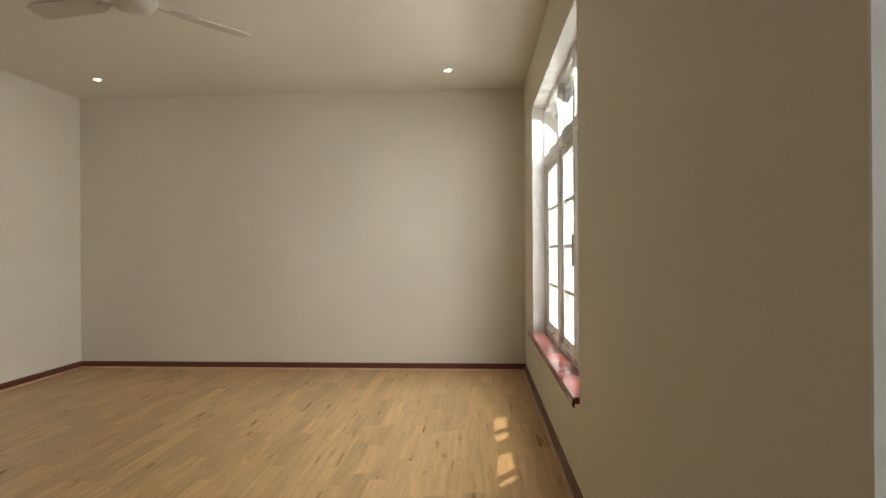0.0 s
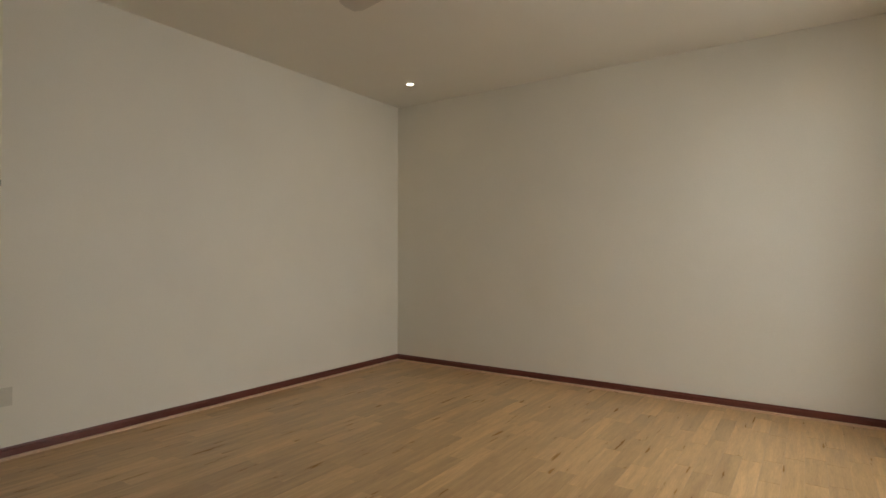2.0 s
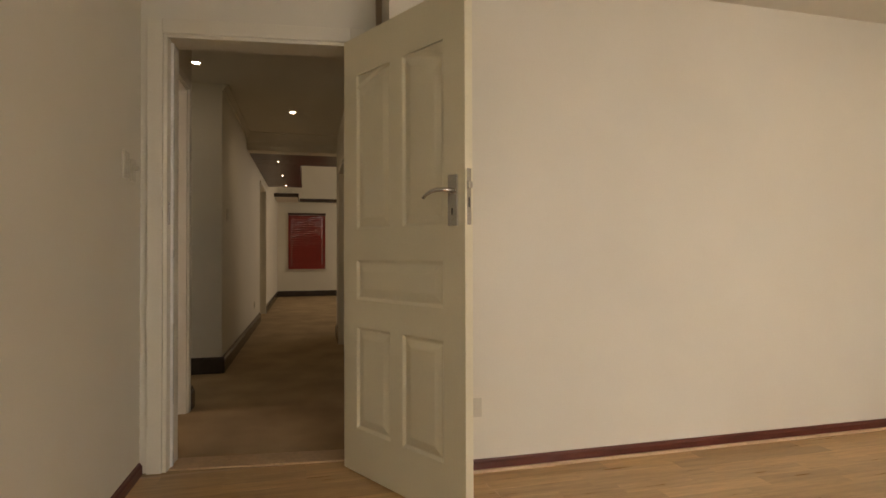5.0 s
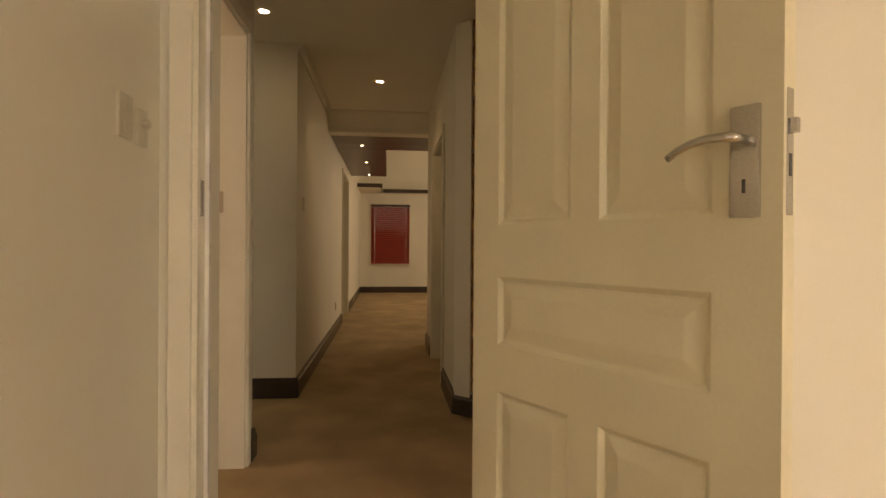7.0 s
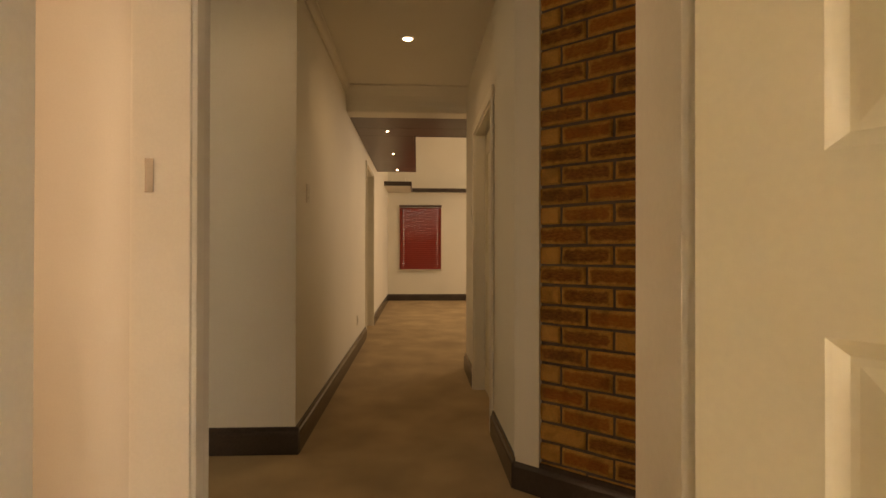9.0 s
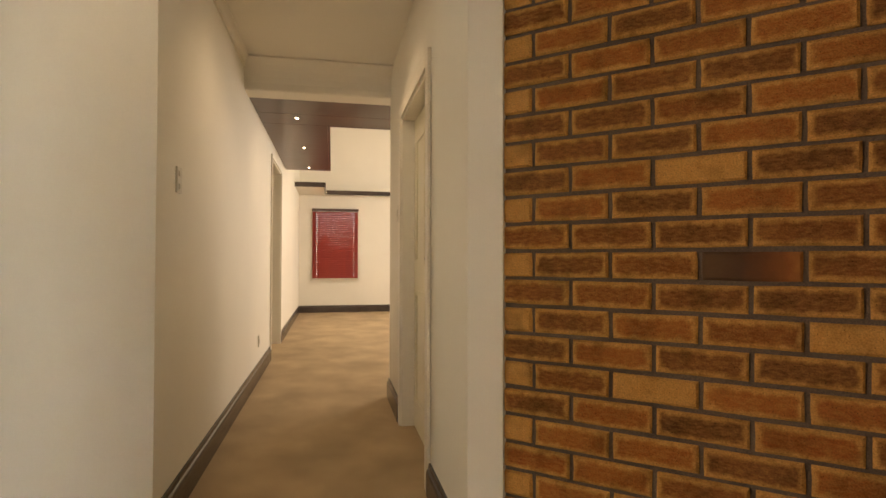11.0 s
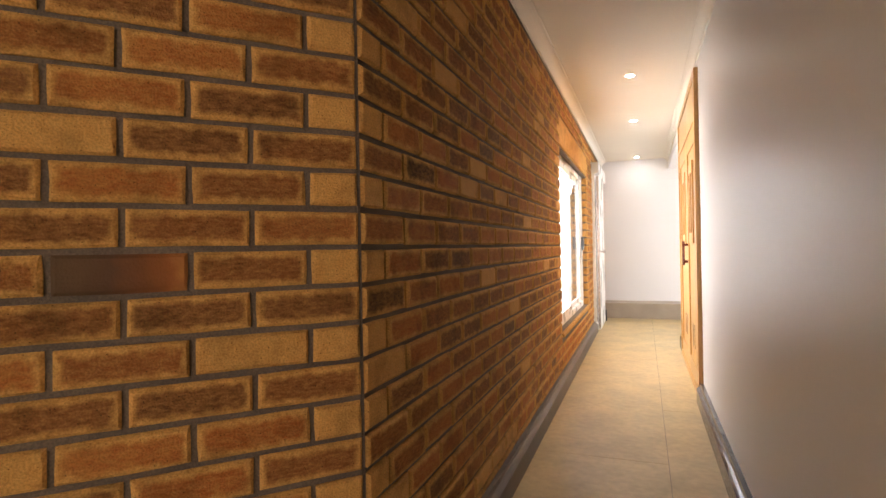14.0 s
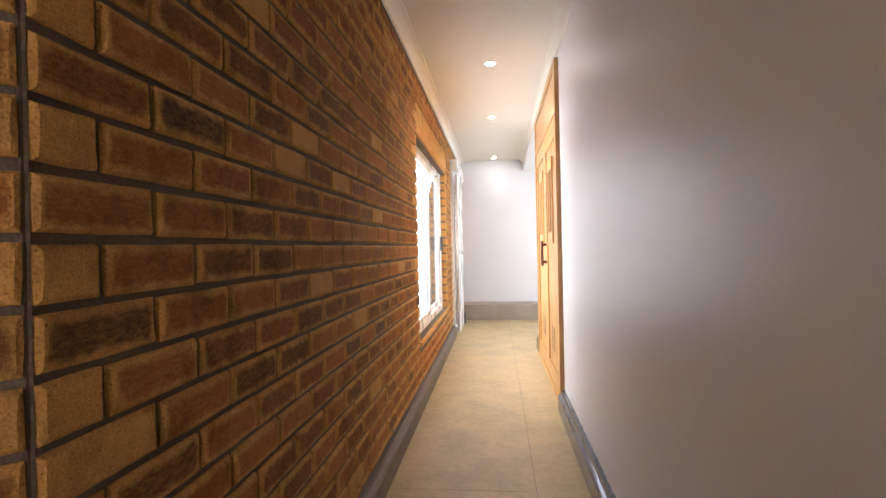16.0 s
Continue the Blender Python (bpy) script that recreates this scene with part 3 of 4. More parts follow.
skirting("baseboard_corridor", XR, 5.59, XR, 1.85, *GREY)
skirting("baseboard_corridor_far", XR, 7.75, XR, 7.41, 0.13, 0.024, DARK_SKIRT, "short dark corridor skirting beside the cupboard")


def cornice(name, x0, y0, x1, y1, z, size, label):
    length = math.hypot(x1 - x0, y1 - y0)
    bm = bmesh.new()
    prof = [(0, 0), (0, -size), (-0.012, -size)] + [(-0.012 - (size - 0.012) * (1 - math.cos(a)), -size + (size - 0.012) * math.sin(a)) for a in [i * math.pi / 12 for i in range(1, 7)]] + [(-size, 0)]
    a = [bm.verts.new((0, d, h)) for d, h in prof]
    b = [bm.verts.new((length, d, h)) for d, h in prof]
    n = len(prof)
    for i in range(n):
        bm.faces.new((a[i], a[(i + 1) % n], b[(i + 1) % n], b[i]))
    bm.faces.new(a[::-1])
    bm.faces.new(b)
    bmesh.ops.recalc_face_normals(bm, faces=bm.faces)
    ob = structure(name, bm, CEILING, label, "trim")
    ob.matrix_world = pose(x0, y0, z - 0.001, 0, 0, math.degrees(math.atan2(y1 - y0, x1 - x0)))
    return ob


cornice("trim_cornice_brick", XB - 0.004, YC, XB - 0.004, YEND, ZC, 0.075, "white plaster cove over the brick wall")
cornice("trim_cornice_right", XR, YEND, XR, YC, ZC, 0.06, "white plaster cove over the corridor wall")
cornice("trim_cornice_hall_left", -5.49, YL, -7.5, YL, ZH, 0.05, "white plaster cove over the hall wall")
cornice("trim_cornice_bulkhead", -7.5, YL, -7.5, YR, ZH, 0.19, "deep plaster cove where the hall meets the bulkhead")
structure("trim_slant_plaster", boxes((0, 0.125, -0.012, 0.03, 0.0, ZH - 0.002)), CREAM, "narrow cream plaster strip beside the brickwork", "trim").matrix_world = pose(DEND.x, DEND.y, 0, 0, 0, DANG)


def door_casing(name, m, width, height, depth, label, face=0.062, both=True):
    """Jambs and head lining an opening, with architraves. Local x across, opening from 0 to width; y from 0 (front) to depth."""
    ob = thing(name, m, label, "door frame", kind="structure")
    WHITE = CASING
    part("jamb", boxes((-0.002, 0.022, -0.004, depth + 0.004, 0, height), bevel=0.002), WHITE, ob)
    part("jamb", boxes((width - 0.022, width + 0.002, -0.004, depth + 0.004, 0, height), bevel=0.002), WHITE, ob)
    part("head", boxes((0.022, width - 0.022, -0.004, depth + 0.004, height - 0.022, height + 0.002), bevel=0.002), WHITE, ob)
    for y0, y1 in ((-0.018, -0.001), (depth + 0.001, depth + 0.018))[: 2 if both else 1]:
        part("architrave", boxes((-face, 0.006, y0, y1, 0, height + face), bevel=0.005), WHITE, ob)
        part("architrave", boxes((width - 0.006, width + face, y0, y1, 0, height + face), bevel=0.005), WHITE, ob)
        part("architrave", boxes((0.007, width - 0.007, y0, y1, height - 0.006, height + face), bevel=0.005), WHITE, ob)
    return ob


# bedroom door frame: opening runs along the rotated wall
bed_frame = door_casing("door_frame", DOOR_WALL @ pose(0, -1.0, 0, 0, 0, 90), 0.88, 2.07, 0.15, "white painted bedroom door frame")
part("stop", boxes((0.022, 0.034, 0.045, 0.06, 0, 2.04)), WHITE, bed_frame)
part("strike_plate", boxes((0.0205, 0.0245, 0.012, 0.034, 1.16, 1.27), bevel=0.001), STEEL, bed_frame, "worn steel strike plate")
door_casing("door_frame", pose(-3.56, 0.60, 0, 0, 0, 180), 0.72, 2.1, 0.16, "white painted side room door frame", face=0.05)
sp = structure("trim_strike_plate", boxes((-4.2585, -4.254, 0.475, 0.50, 1.23, 1.33), bevel=0.001), STEEL, "steel strike plate on a side room door jamb", "trim")
door_casing("door_frame", pose(-6.76, YR, 0), 0.96, 1.97, 0.15, "white painted hall door frame")
door_casing("door_frame", pose(-9.29, YL, 0, 0, 0, 180), 1.11, 2.15, 0.15, "white lined opening in the hall wall", face=0.03)
structure("trim_threshold", boxes((-0.16, -0.012, -0.975, -0.145, -0.01, 0.008), bevel=0.003), PALE_STRIP, "pale wooden threshold strip in the doorway", "trim").matrix_world = DOOR_WALL

# ---------------------------------------------------------------- bedroom door leaf


def raised_panel(x0, x1, z0, z1, y, out, arch=0.0, rise_left=True):
    """A moulded raised field: a sunk groove, a sloping bevel and a flat middle. arch lowers one top corner along a curve."""
    bm = bmesh.new()

    def ring(inset, yy):
        a, b, c, d = x0 + inset, x1 - inset, z0 + inset, z1 - inset
        pts = [(a, c), (b, c)]
        steps = 8 if arch else 1
        for i in range(steps + 1):
            f = i / steps
            x = b + (a - b) * f
            w = f if rise_left else 1 - f
            pts.append((x, d - arch * (1 - math.sin(w * math.pi / 2)) if arch else d))
        return [bm.verts.new((px, yy, pz)) for px, pz in pts]

    rs = [ring(0, y), ring(0.004, y + out * 0.25), ring(0.013, y + out), ring(0.019, y + out), ring(0.048, y + out * 0.2), ring(0.054, y + out * 0.08)]
    for p, q in zip(rs, rs[1:]):
        n = len(p)
        for i in range(n):
            bm.faces.new((p[i], p[(i + 1) % n], q[(i + 1) % n], q[i]))
    bm.faces.new(rs[-1])
    bmesh.ops.recalc_face_normals(bm, faces=bm.faces)
    return bm


DW, DH, DT = 0.813, 2.03, 0.04
door = thing("door_1", pose(-3.118, 1.53, 0.008, 0, 0, math.degrees(math.atan2(0.395, 0.712))), "cream white six-panel bedroom door standing wide open", "door", kind="structure")
part("leaf", boxes((0, DW, 0.010, DT - 0.010, 0, DH)), DOOR_WHITE, door)
PX = [(0.105, 0.360), (0.442, 0.695)]
PZ = [(1.125, 1.845), (0.80, 0.985), (0.205, 0.675)]
for side in (0, 1):
    y0, y1 = (0, 0.010) if side == 0 else (DT - 0.010, DT)
    for a, b in ((0, 0.105), (0.695, DW)):
        part("stile", boxes((a, b, y0, y1, 0, DH)), DOOR_WHITE, door)
    for a, b in ((0, 0.205), (0.675, 0.80), (0.985, 1.125), (1.845, DH)):
        part("rail", boxes((0.105, 0.695, y0, y1, a, b)), DOOR_WHITE, door)
    part("muntin", boxes((0.360, 0.442, y0, y1, 0.205, 0.675)), DOOR_WHITE, door)
    part("muntin", boxes((0.360, 0.442, y0, y1, 1.125, 1.845)), DOOR_WHITE, door)
    flip = None if side == 0 else Matrix.Translation((0, DT, 0)) @ Matrix.Diagonal((1, -1, 1, 1))
    for (x0, x1), left in zip(PX, (False, True)):
        part("raised_panel", raised_panel(x0, x1, *PZ[0], 0.0, 0.0092, 0.055, left), DOOR_WHITE, door, m=flip)
        part("raised_panel", raised_panel(x0, x1, *PZ[2], 0.0, 0.0092), DOOR_WHITE, door, m=flip)
    part("raised_panel", raised_panel(0.105, 0.695, *PZ[1], 0.0, 0.0092), DOOR_WHITE, door, m=flip)


def lever_handle(parent, m):
    plate = part("handle_plate", boxes((-0.025, 0.025, -0.010, 0, -0.088, 0.105), bevel=0.0045), STEEL, parent, "brushed steel handle plate with a keyhole", m=m)
    bm = bmesh.new()
    rings = []
    path = [(0, -0.008, 0.045), (0, -0.03, 0.045), (0, -0.047, 0.045), (-0.012, -0.054, 0.046), (-0.04, -0.055, 0.047), (-0.07, -0.055, 0.043), (-0.095, -0.055, 0.034), (-0.115, -0.055, 0.022)]
    for i, c in enumerate(path):
        d = (Vector(path[min(i + 1, 7)]) - Vector(path[max(i - 1, 0)])).normalized()
        s = Vector((0, 0, 1)).cross(d).normalized() if abs(d.z) < 0.95 else Vector((0, 1, 0))
        u = d.cross(s).normalized()
        rw, rh = (0.009, 0.009) if i < 3 else (0.006, 0.0095 - 0.0004 * i)
        rings.append([bm.verts.new(Vector(c) + s * rw * math.cos(k * math.pi / 5) + u * rh * math.sin(k * math.pi / 5)) for k in range(10)])
    for a, b in zip(rings, rings[1:]):
        for k in range(10):
            bm.faces.new((a[k], a[(k + 1) % 10], b[(k + 1) % 10], b[k]))
    bm.faces.new(rings[0][::-1])
    bm.faces.new(rings[-1])
    bmesh.ops.recalc_face_normals(bm, faces=bm.faces)
    part("lever", bm, STEEL, plate, smooth=True)
    # Black strip painted for the shade inside the keyhole; no hole is cut.
    part("keyhole", boxes((-0.003, 0.003, -0.0105, -0.0095, -0.046, -0.022)), BLACK, plate)
    for z in (-0.066, 0.088):
        part("screw", turned([(0.005, 0), (0.005, 0.001), (0.003, 0.0015)], 12), STEEL, plate, m=pose(0, -0.0095, z, 90))


lever_handle(door, pose(DW - 0.058, -0.001, 1.205))
lever_handle(door, pose(DW - 0.058, DT + 0.001, 1.22) @ Matrix.Diagonal((1, -1, 1, 1)))
lock = part("lock_faceplate", boxes((DW, DW + 0.002, 0.009, 0.031, 1.12, 1.33), bevel=0.0008), STEEL, door, "steel lock faceplate in the door edge")
part("latch", boxes((DW + 0.002, DW + 0.014, 0.013, 0.027, 1.255, 1.28), bevel=0.003), STEEL, lock)
# Black inset in place of the shade within the bolt's slot.
part("bolt_slot", boxes((DW + 0.0015, DW + 0.0028, 0.016, 0.024, 1.185, 1.222)), BLACK, lock)
for z in (0.2, 1.05, 1.82):
    part("hinge", turned([(0.006, 0), (0.006, 0.1)], 12), STEEL, door, m=pose(-0.006, 0.004 + DT, z))

# ---------------------------------------------------------------- bedroom windows


def bedroom_window(name, y0, y1, open_vent):
    """White timber window of three lights under three vents, in a deep reveal; local origin at the reveal's lower near corner."""
    w = y1 - y0
    ob = thing(name, pose(1.11, y0, WZ0), "white painted timber window with small panes", "window", kind="structure")
    h = WZ1 - WZ0
    cuts = [0.0, w * 0.31, w * 0.62, w]
    part("frame", boxes((-0.045, 0.06, 0, w, -0.02, 0.035), (-0.045, 0.06, 0, w, h - 0.045, h), (-0.045, 0.06, 0, 0.045, 0.035, h - 0.045), (-0.045, 0.06, w - 0.045, w, 0.035, h - 0.045)), WHITE, ob)
    zt = 1.20
    part("transom", boxes((-0.055, 0.06, 0.045, w - 0.045, zt - 0.03, zt + 0.03), bevel=0.006), WHITE, ob)
    for c in cuts[1:3]:
        part("mullion", boxes((-0.05, 0.058, c - 0.03, c + 0.03, 0.035, zt - 0.03), bevel=0.005), WHITE, ob)
        part("mullion", boxes((-0.05, 0.058, c - 0.03, c + 0.03, zt + 0.03, h - 0.045), bevel=0.005), WHITE, ob)
    for i in range(3):
        a = cuts[i] + (0.045 if i == 0 else 0.03)
        b = cuts[i + 1] - (0.045 if i == 2 else 0.03)
        s = 0.042
        sash = part("casement", boxes((-0.03, 0.012, a, a + s, 0.04, zt - 0.034), (-0.03, 0.012, b - s, b, 0.04, zt - 0.034), (-0.03, 0.012, a + s, b - s, 0.04, 0.04 + s), (-0.03, 0.012, a + s, b - s, zt - 0.034 - s, zt - 0.034)), WHITE, ob)
        zs = [0.04 + s + k * (zt - 0.074 - 2 * s) / 4 for k in range(5)]
        for k in range(1, 4):
            part("glazing_bar", boxes((-0.022, 0.008, a + s, b - s, zs[k] - 0.009, zs[k] + 0.009)), WHITE, sash)
        for k in range(4):
            g = part("pane", boxes((-0.008, -0.004, a + s, b - s, zs[k] + (0.009 if k else 0), zs[k + 1] - (0.009 if k < 3 else 0))), GLASS, sash)
            g.visible_shadow = False
        if i == 1:
            hp = part("casement_handle", boxes((-0.045, -0.03, a + 0.008, a + 0.03, 0.58, 0.68), bevel=0.003), STEEL, sash, "brass casement fastener")
            part("lever", boxes((-0.056, -0.045, a + 0.012, a + 0.026, 0.50, 0.66), bevel=0.003), STEEL, hp)
        # Added bar that splits the sun patch; not a known part of the window.
        part("added_bar", boxes((0.066, 0.072, (a + b) / 2 - 0.03, (a + b) / 2 + 0.03, 0.0, h)), WHITE, ob, "flat white bar added outside the glass to split the sun patch")
        vh = h - 0.045 - zt - 0.03
        rows = ((-0.012, 0.02, a, a + 0.035, 0, vh), (-0.012, 0.02, b - 0.035, b, 0, vh), (-0.012, 0.02, a + 0.035, b - 0.035, 0, 0.035), (-0.012, 0.02, a + 0.035, b - 0.035, vh - 0.035, vh))
        rows = [(r[0], r[1], r[2], r[3], r[4] - vh, r[5] - vh) for r in rows]
        vent = part("vent_sash", boxes(*rows), WHITE, ob, m=pose(0, 0, zt + 0.03 + vh, 0, -32 if i == open_vent else 0))
        g = part("pane", boxes((0.0, 0.004, a + 0.035, b - 0.035, 0.035 - vh, -0.035)), GLASS, vent)
        g.visible_shadow = False
        part("stay", boxes((-0.05, -0.04, (a + b) / 2 - 0.10, (a + b) / 2 + 0.10, zt + 0.04, zt + 0.046)), BLACK, ob, "dark metal window stay")
    return ob


for k, (a, b) in enumerate(WIN):
    bedroom_window("window_%d" % (k + 1), a + 0.002, b - 0.002, 2)
    structure("trim_reveal", boxes((XE - 0.001, 1.064, b - 0.004, b + 0.001, WZ0, WZ1), (XE - 0.001, 1.064, a - 0.001, a + 0.004, WZ0, WZ1), (XE - 0.001, 1.064, a + 0.004, b - 0.004, WZ1 - 0.004, WZ1 + 0.001)), WHITE, "white painted window reveal", "trim")
    sill = thing("window_sill", pose(XE, a, WZ0), "polished red tiled window sill", "window sill")
    n = 6
    wd = (b - a + 0.08) / n
    for i in range(n):
        part("tile", boxes((-0.026, 0.084, -0.04 + i * wd + 0.001, -0.04 + (i + 1) * wd - 0.001, -0.03, -0.002) if 0 < i < n - 1 else (-0.026, 0.084, max(0.001, -0.04 + i * wd + 0.001), min(b - a - 0.001, -0.04 + (i + 1) * wd - 0.001), -0.03, -0.002), bevel=0.002), SILL_TILE, sill)
    bm = bmesh.new()
    ring = [(-0.027 - 0.012 * math.cos(t), -0.0165 + 0.0165 * math.sin(t)) for t in [math.pi / 2 - i * math.pi / 8 for i in range(9)]]
    va = [bm.verts.new((x, -0.04, z)) for x, z in ring]
    vb = [bm.verts.new((x, b - a + 0.04, z)) for x, z in ring]
    for i in range(len(ring)):
        j = (i + 1) % len(ring)
        bm.faces.new((va[i], va[j], vb[j], vb[i]))
    bm.faces.new(va)
    bm.faces.new(vb[::-1])
    bmesh.ops.recalc_face_normals(bm, faces=bm.faces)
    part("nosing", bm, SILL_EDGE, sill, "dark red rounded sill nosing")

# ---------------------------------------------------------------- lamps


def downlight(m, glow_material, group, watts, colour, size=1.0):
    ob = thing("downlight", m, "small round recessed ceiling downlight, switched on", "downlight", group)
    part("trim_ring", turned([(0.030 * size, -0.001), (0.032 * size, -0.005), (0.043 * size, -0.006), (0.047 * size, -0.0015), (0.047 * size, 0.0)], 28), WHITE, ob, smooth=True)
    part("lens", turned([(0.029 * size, -0.003), (0.020 * size, -0.006), (0.004, -0.007)], 24), glow_material, ob, "glowing frosted lens")
    d = bpy.data.lights.new("downlight_beam", "SPOT")
    d.energy, d.color, d.spot_size, d.spot_blend, d.shadow_soft_size = watts, colour, radians(140), 0.8, 0.03
    s = new("downlight_beam", d)
    s.matrix_world = m @ pose(0, 0, -0.015)
    return ob


WARM, COOL = (1.0, 0.80, 0.55), (1.0, 0.93, 0.83)
for x, y in ((0.37, 4.61), (-2.38, 4.60)):
    downlight(pose(x, y, ZB), LAMP_GLOW, "bedroom downlights", 1.5, WARM, 0.85)
for x, y, w in ((-6.30, 1.206, 4.5), (-4.98, 0.52, 1.5)):
    downlight(pose(x, y, ZH), LAMP_GLOW, "hall downlights", w, WARM)
for y, w in ((5.93, 9), (7.53, 6), (10.0, 0.6)):
    downlight(pose(-3.66, y, ZC), COOL_GLOW, "corridor downlights", w, COOL)
for x in (-8.25, -9.55, -10.9):
    downlight(pose(x, 0.965, 2.315), LAMP_GLOW, "soffit downlights", 1.5, WARM, 0.45)

# ---------------------------------------------------------------- ceiling fan
fan = thing("ceiling_fan", pose(-0.98, 2.93, ZB - 0.0), "white three-blade ceiling fan at rest", "ceiling fan")
part("canopy", turned([(0.02, -0.06), (0.05, -0.05), (0.065, -0.01), (0.066, 0)], 28), FAN_WHITE, fan, smooth=True)
part("rod", turned([(0.012, -0.14), (0.012, -0.05)], 14), FAN_WHITE, fan, smooth=True)
part("motor", turned([(0.03, -0.245), (0.085, -0.235), (0.10, -0.20), (0.095, -0.16), (0.05, -0.135), (0.02, -0.132)], 32), FAN_WHITE, fan, smooth=True)
for ang in (172, 52, -68):
    bm = bmesh.new()
    outline = [(0.16, 0.035), (0.20, 0.052), (0.50, 0.062), (0.545, 0.045), (0.555, 0.0), (0.545, -0.045), (0.50, -0.062), (0.20, -0.052), (0.16, -0.035)]
    lo = [bm.verts.new((x, y, -0.003)) for x, y in outline]
    hi = [bm.verts.new((x, y, 0.003)) for x, y in outline]
    for i in range(len(outline)):
        j = (i + 1) % len(outline)
        bm.faces.new((lo[i], lo[j], hi[j], hi[i]))
    bm.faces.new(hi)
    bm.faces.new(lo[::-1])
    bmesh.ops.recalc_face_normals(bm, faces=bm.faces)
    blade = part("blade", bm, FAN_WHITE, fan, m=pose(0, 0, -0.205, 0, 0, ang) @ pose(0, 0, 0, 10))
    part("blade_arm", boxes((0.07, 0.19, -0.014, 0.014, -0.007, -0.003), bevel=0.001), FAN_WHITE, blade)

# ---------------------------------------------------------------- switches and sockets


def wall_plate(name, m, w, h, label, category, rockers, knob=False):
    ob = thing(name, m, label, category)
    part("plate", boxes((-w / 2, w / 2, -0.009, 0, -h / 2, h / 2), bevel=0.003), PLASTIC, ob)
    for i in range(rockers):
        z = h / 2 - h * (i + 0.5) / rockers
        part("rocker", boxes((-w * 0.22, w * 0.22, -0.014, -0.009, z - h * 0.14 / rockers * 1.6, z + h * 0.14 / rockers * 1.6), bevel=0.002), PLASTIC, ob)
    if knob:
        part("knob", turned([(0.012, 0), (0.011, 0.018), (0.006, 0.021)], 18), PLASTIC, ob, m=pose(0, -0.009, 0.01, 90))
    return ob


wall_plate("light_switch", pose(-3.06, 0.60, 1.405, 0, 0, 180), 0.075, 0.115, "ivory plastic light switch on a cream wall", "light switch", 2)
wall_plate("fan_control", pose(-3.155, 0.60, 1.395, 0, 0, 180), 0.06, 0.10, "ivory plastic rotary fan control beside a switch", "wall switch", 0, True)
wall_plate("wall_socket", pose(XS, 2.10, 0.30, 0, 0, 90), 0.105, 0.09, "ivory plastic wall socket above the skirting", "wall socket", 2)
wall_plate("light_switch", pose(-5.77, YL, 1.39, 0, 0, 180), 0.07, 0.11, "ivory plastic light switch on the hall wall", "light switch", 2)
wall_plate("wall_socket", pose(-8.37, YL, 0.33, 0, 0, 180), 0.07, 0.10, "ivory plastic wall socket in the hall", "wall socket", 1)
wall_plate("light_switch", pose(-6.95, YR, 1.37), 0.07, 0.11, "ivory plastic light switch beside a door", "light switch", 1)

# ---------------------------------------------------------------- living room seen from the hall
soffit = thing("timber_soffit", pose(-7.7, YL, 2.315), "dark stained timber ceiling soffit with downlights", "soffit", kind="structure")
for x0, x1, y0, y1 in ((-0.425, 0.0, 0, YFAR - YL), (-0.79, -0.432, 0, YFAR - YL)):
    part("board", boxes((x0, x1, y0 + 0.002, y1, 0, 0.03)), DARK_WOOD, soffit)
part("board", boxes((-3.4, -0.797, 0.002, 0.59, 0, 0.03)), DARK_WOOD, soffit)
part("fascia", boxes((-0.82, -0.797, 0.615, YFAR - YL, -0.002, 0.30)), DARK_WOOD, soffit)
part("fascia", boxes((-3.4, -0.797, 0.592, 0.614, -0.002, 0.30)), DARK_WOOD, soffit)
part("fascia", boxes((-3.423, -3.401, 0.002, 0.614, -0.002, 0.30)), DARK_WOOD, soffit)
part("top", boxes((-0.79, 0.0, 0.002, YFAR - YL, 0.031, 0.29), (-3.4, -0.797, 0.002, 0.59, 0.031, 0.29)), CREAM, soffit)

ledge = thing("cove_ledge", pose(XEND, YL, 2.33), "plaster cove ledge with a dark wooden fascia", "ledge", kind="structure")
part("slab", boxes((0.001, 0.28, 0.001, YFAR - YL, 0, 0.03), (0.281, 1.35, 0.001, 0.5, 0, 0.03)), CREAM, ledge)
part("fascia", boxes((0.281, 0.305, 0.53, YFAR - YL, -0.012, 0.07)), DARK_SKIRT, ledge, "dark brown wooden fascia")
part("fascia", boxes((0.306, 1.35, 0.501, 0.525, -0.012, 0.07)), DARK_SKIRT, ledge, "dark brown wooden fascia")
part("fascia", boxes((1.351, 1.375, 0.001, 0.525, -0.012, 0.07)), DARK_SKIRT, ledge, "dark brown wooden fascia")
part("upstand", boxes((0.10, 0.2, 0.3, YFAR - YL, 0.031, 0.16), (0.201, 1.25, 0.3, 0.4, 0.031, 0.16)), CREAM, ledge)

win_far = thing("window_3", pose(XEND - 0.08, 0.92, 0.70), "window behind a closed red blind", "window", kind="structure")
part("frame", boxes((-0.03, 0.03, 0, 0.86, 0, 0.05), (-0.03, 0.03, 0, 0.86, 1.30, 1.35), (-0.03, 0.03, 0, 0.05, 0.05, 1.30), (-0.03, 0.03, 0.81, 0.86, 0.05, 1.30)), WHITE, win_far)
g = part("pane", boxes((-0.003, 0.003, 0.05, 0.81, 0.05, 1.30)), GLASS, win_far)
g.visible_shadow = False
blind = thing("venetian_blind", pose(XEND + 0.012, 0.89, 0.68), "closed red venetian blind over a window", "blind")
part("headrail", boxes((0, 0.05, 0, 0.91, 1.335, 1.385), bevel=0.003), DARK_WOOD, blind)
part("bottom_rail", boxes((0.005, 0.045, 0.01, 0.90, 0.0, 0.025), bevel=0.003), BLIND_RED, blind)
bm = bmesh.new()
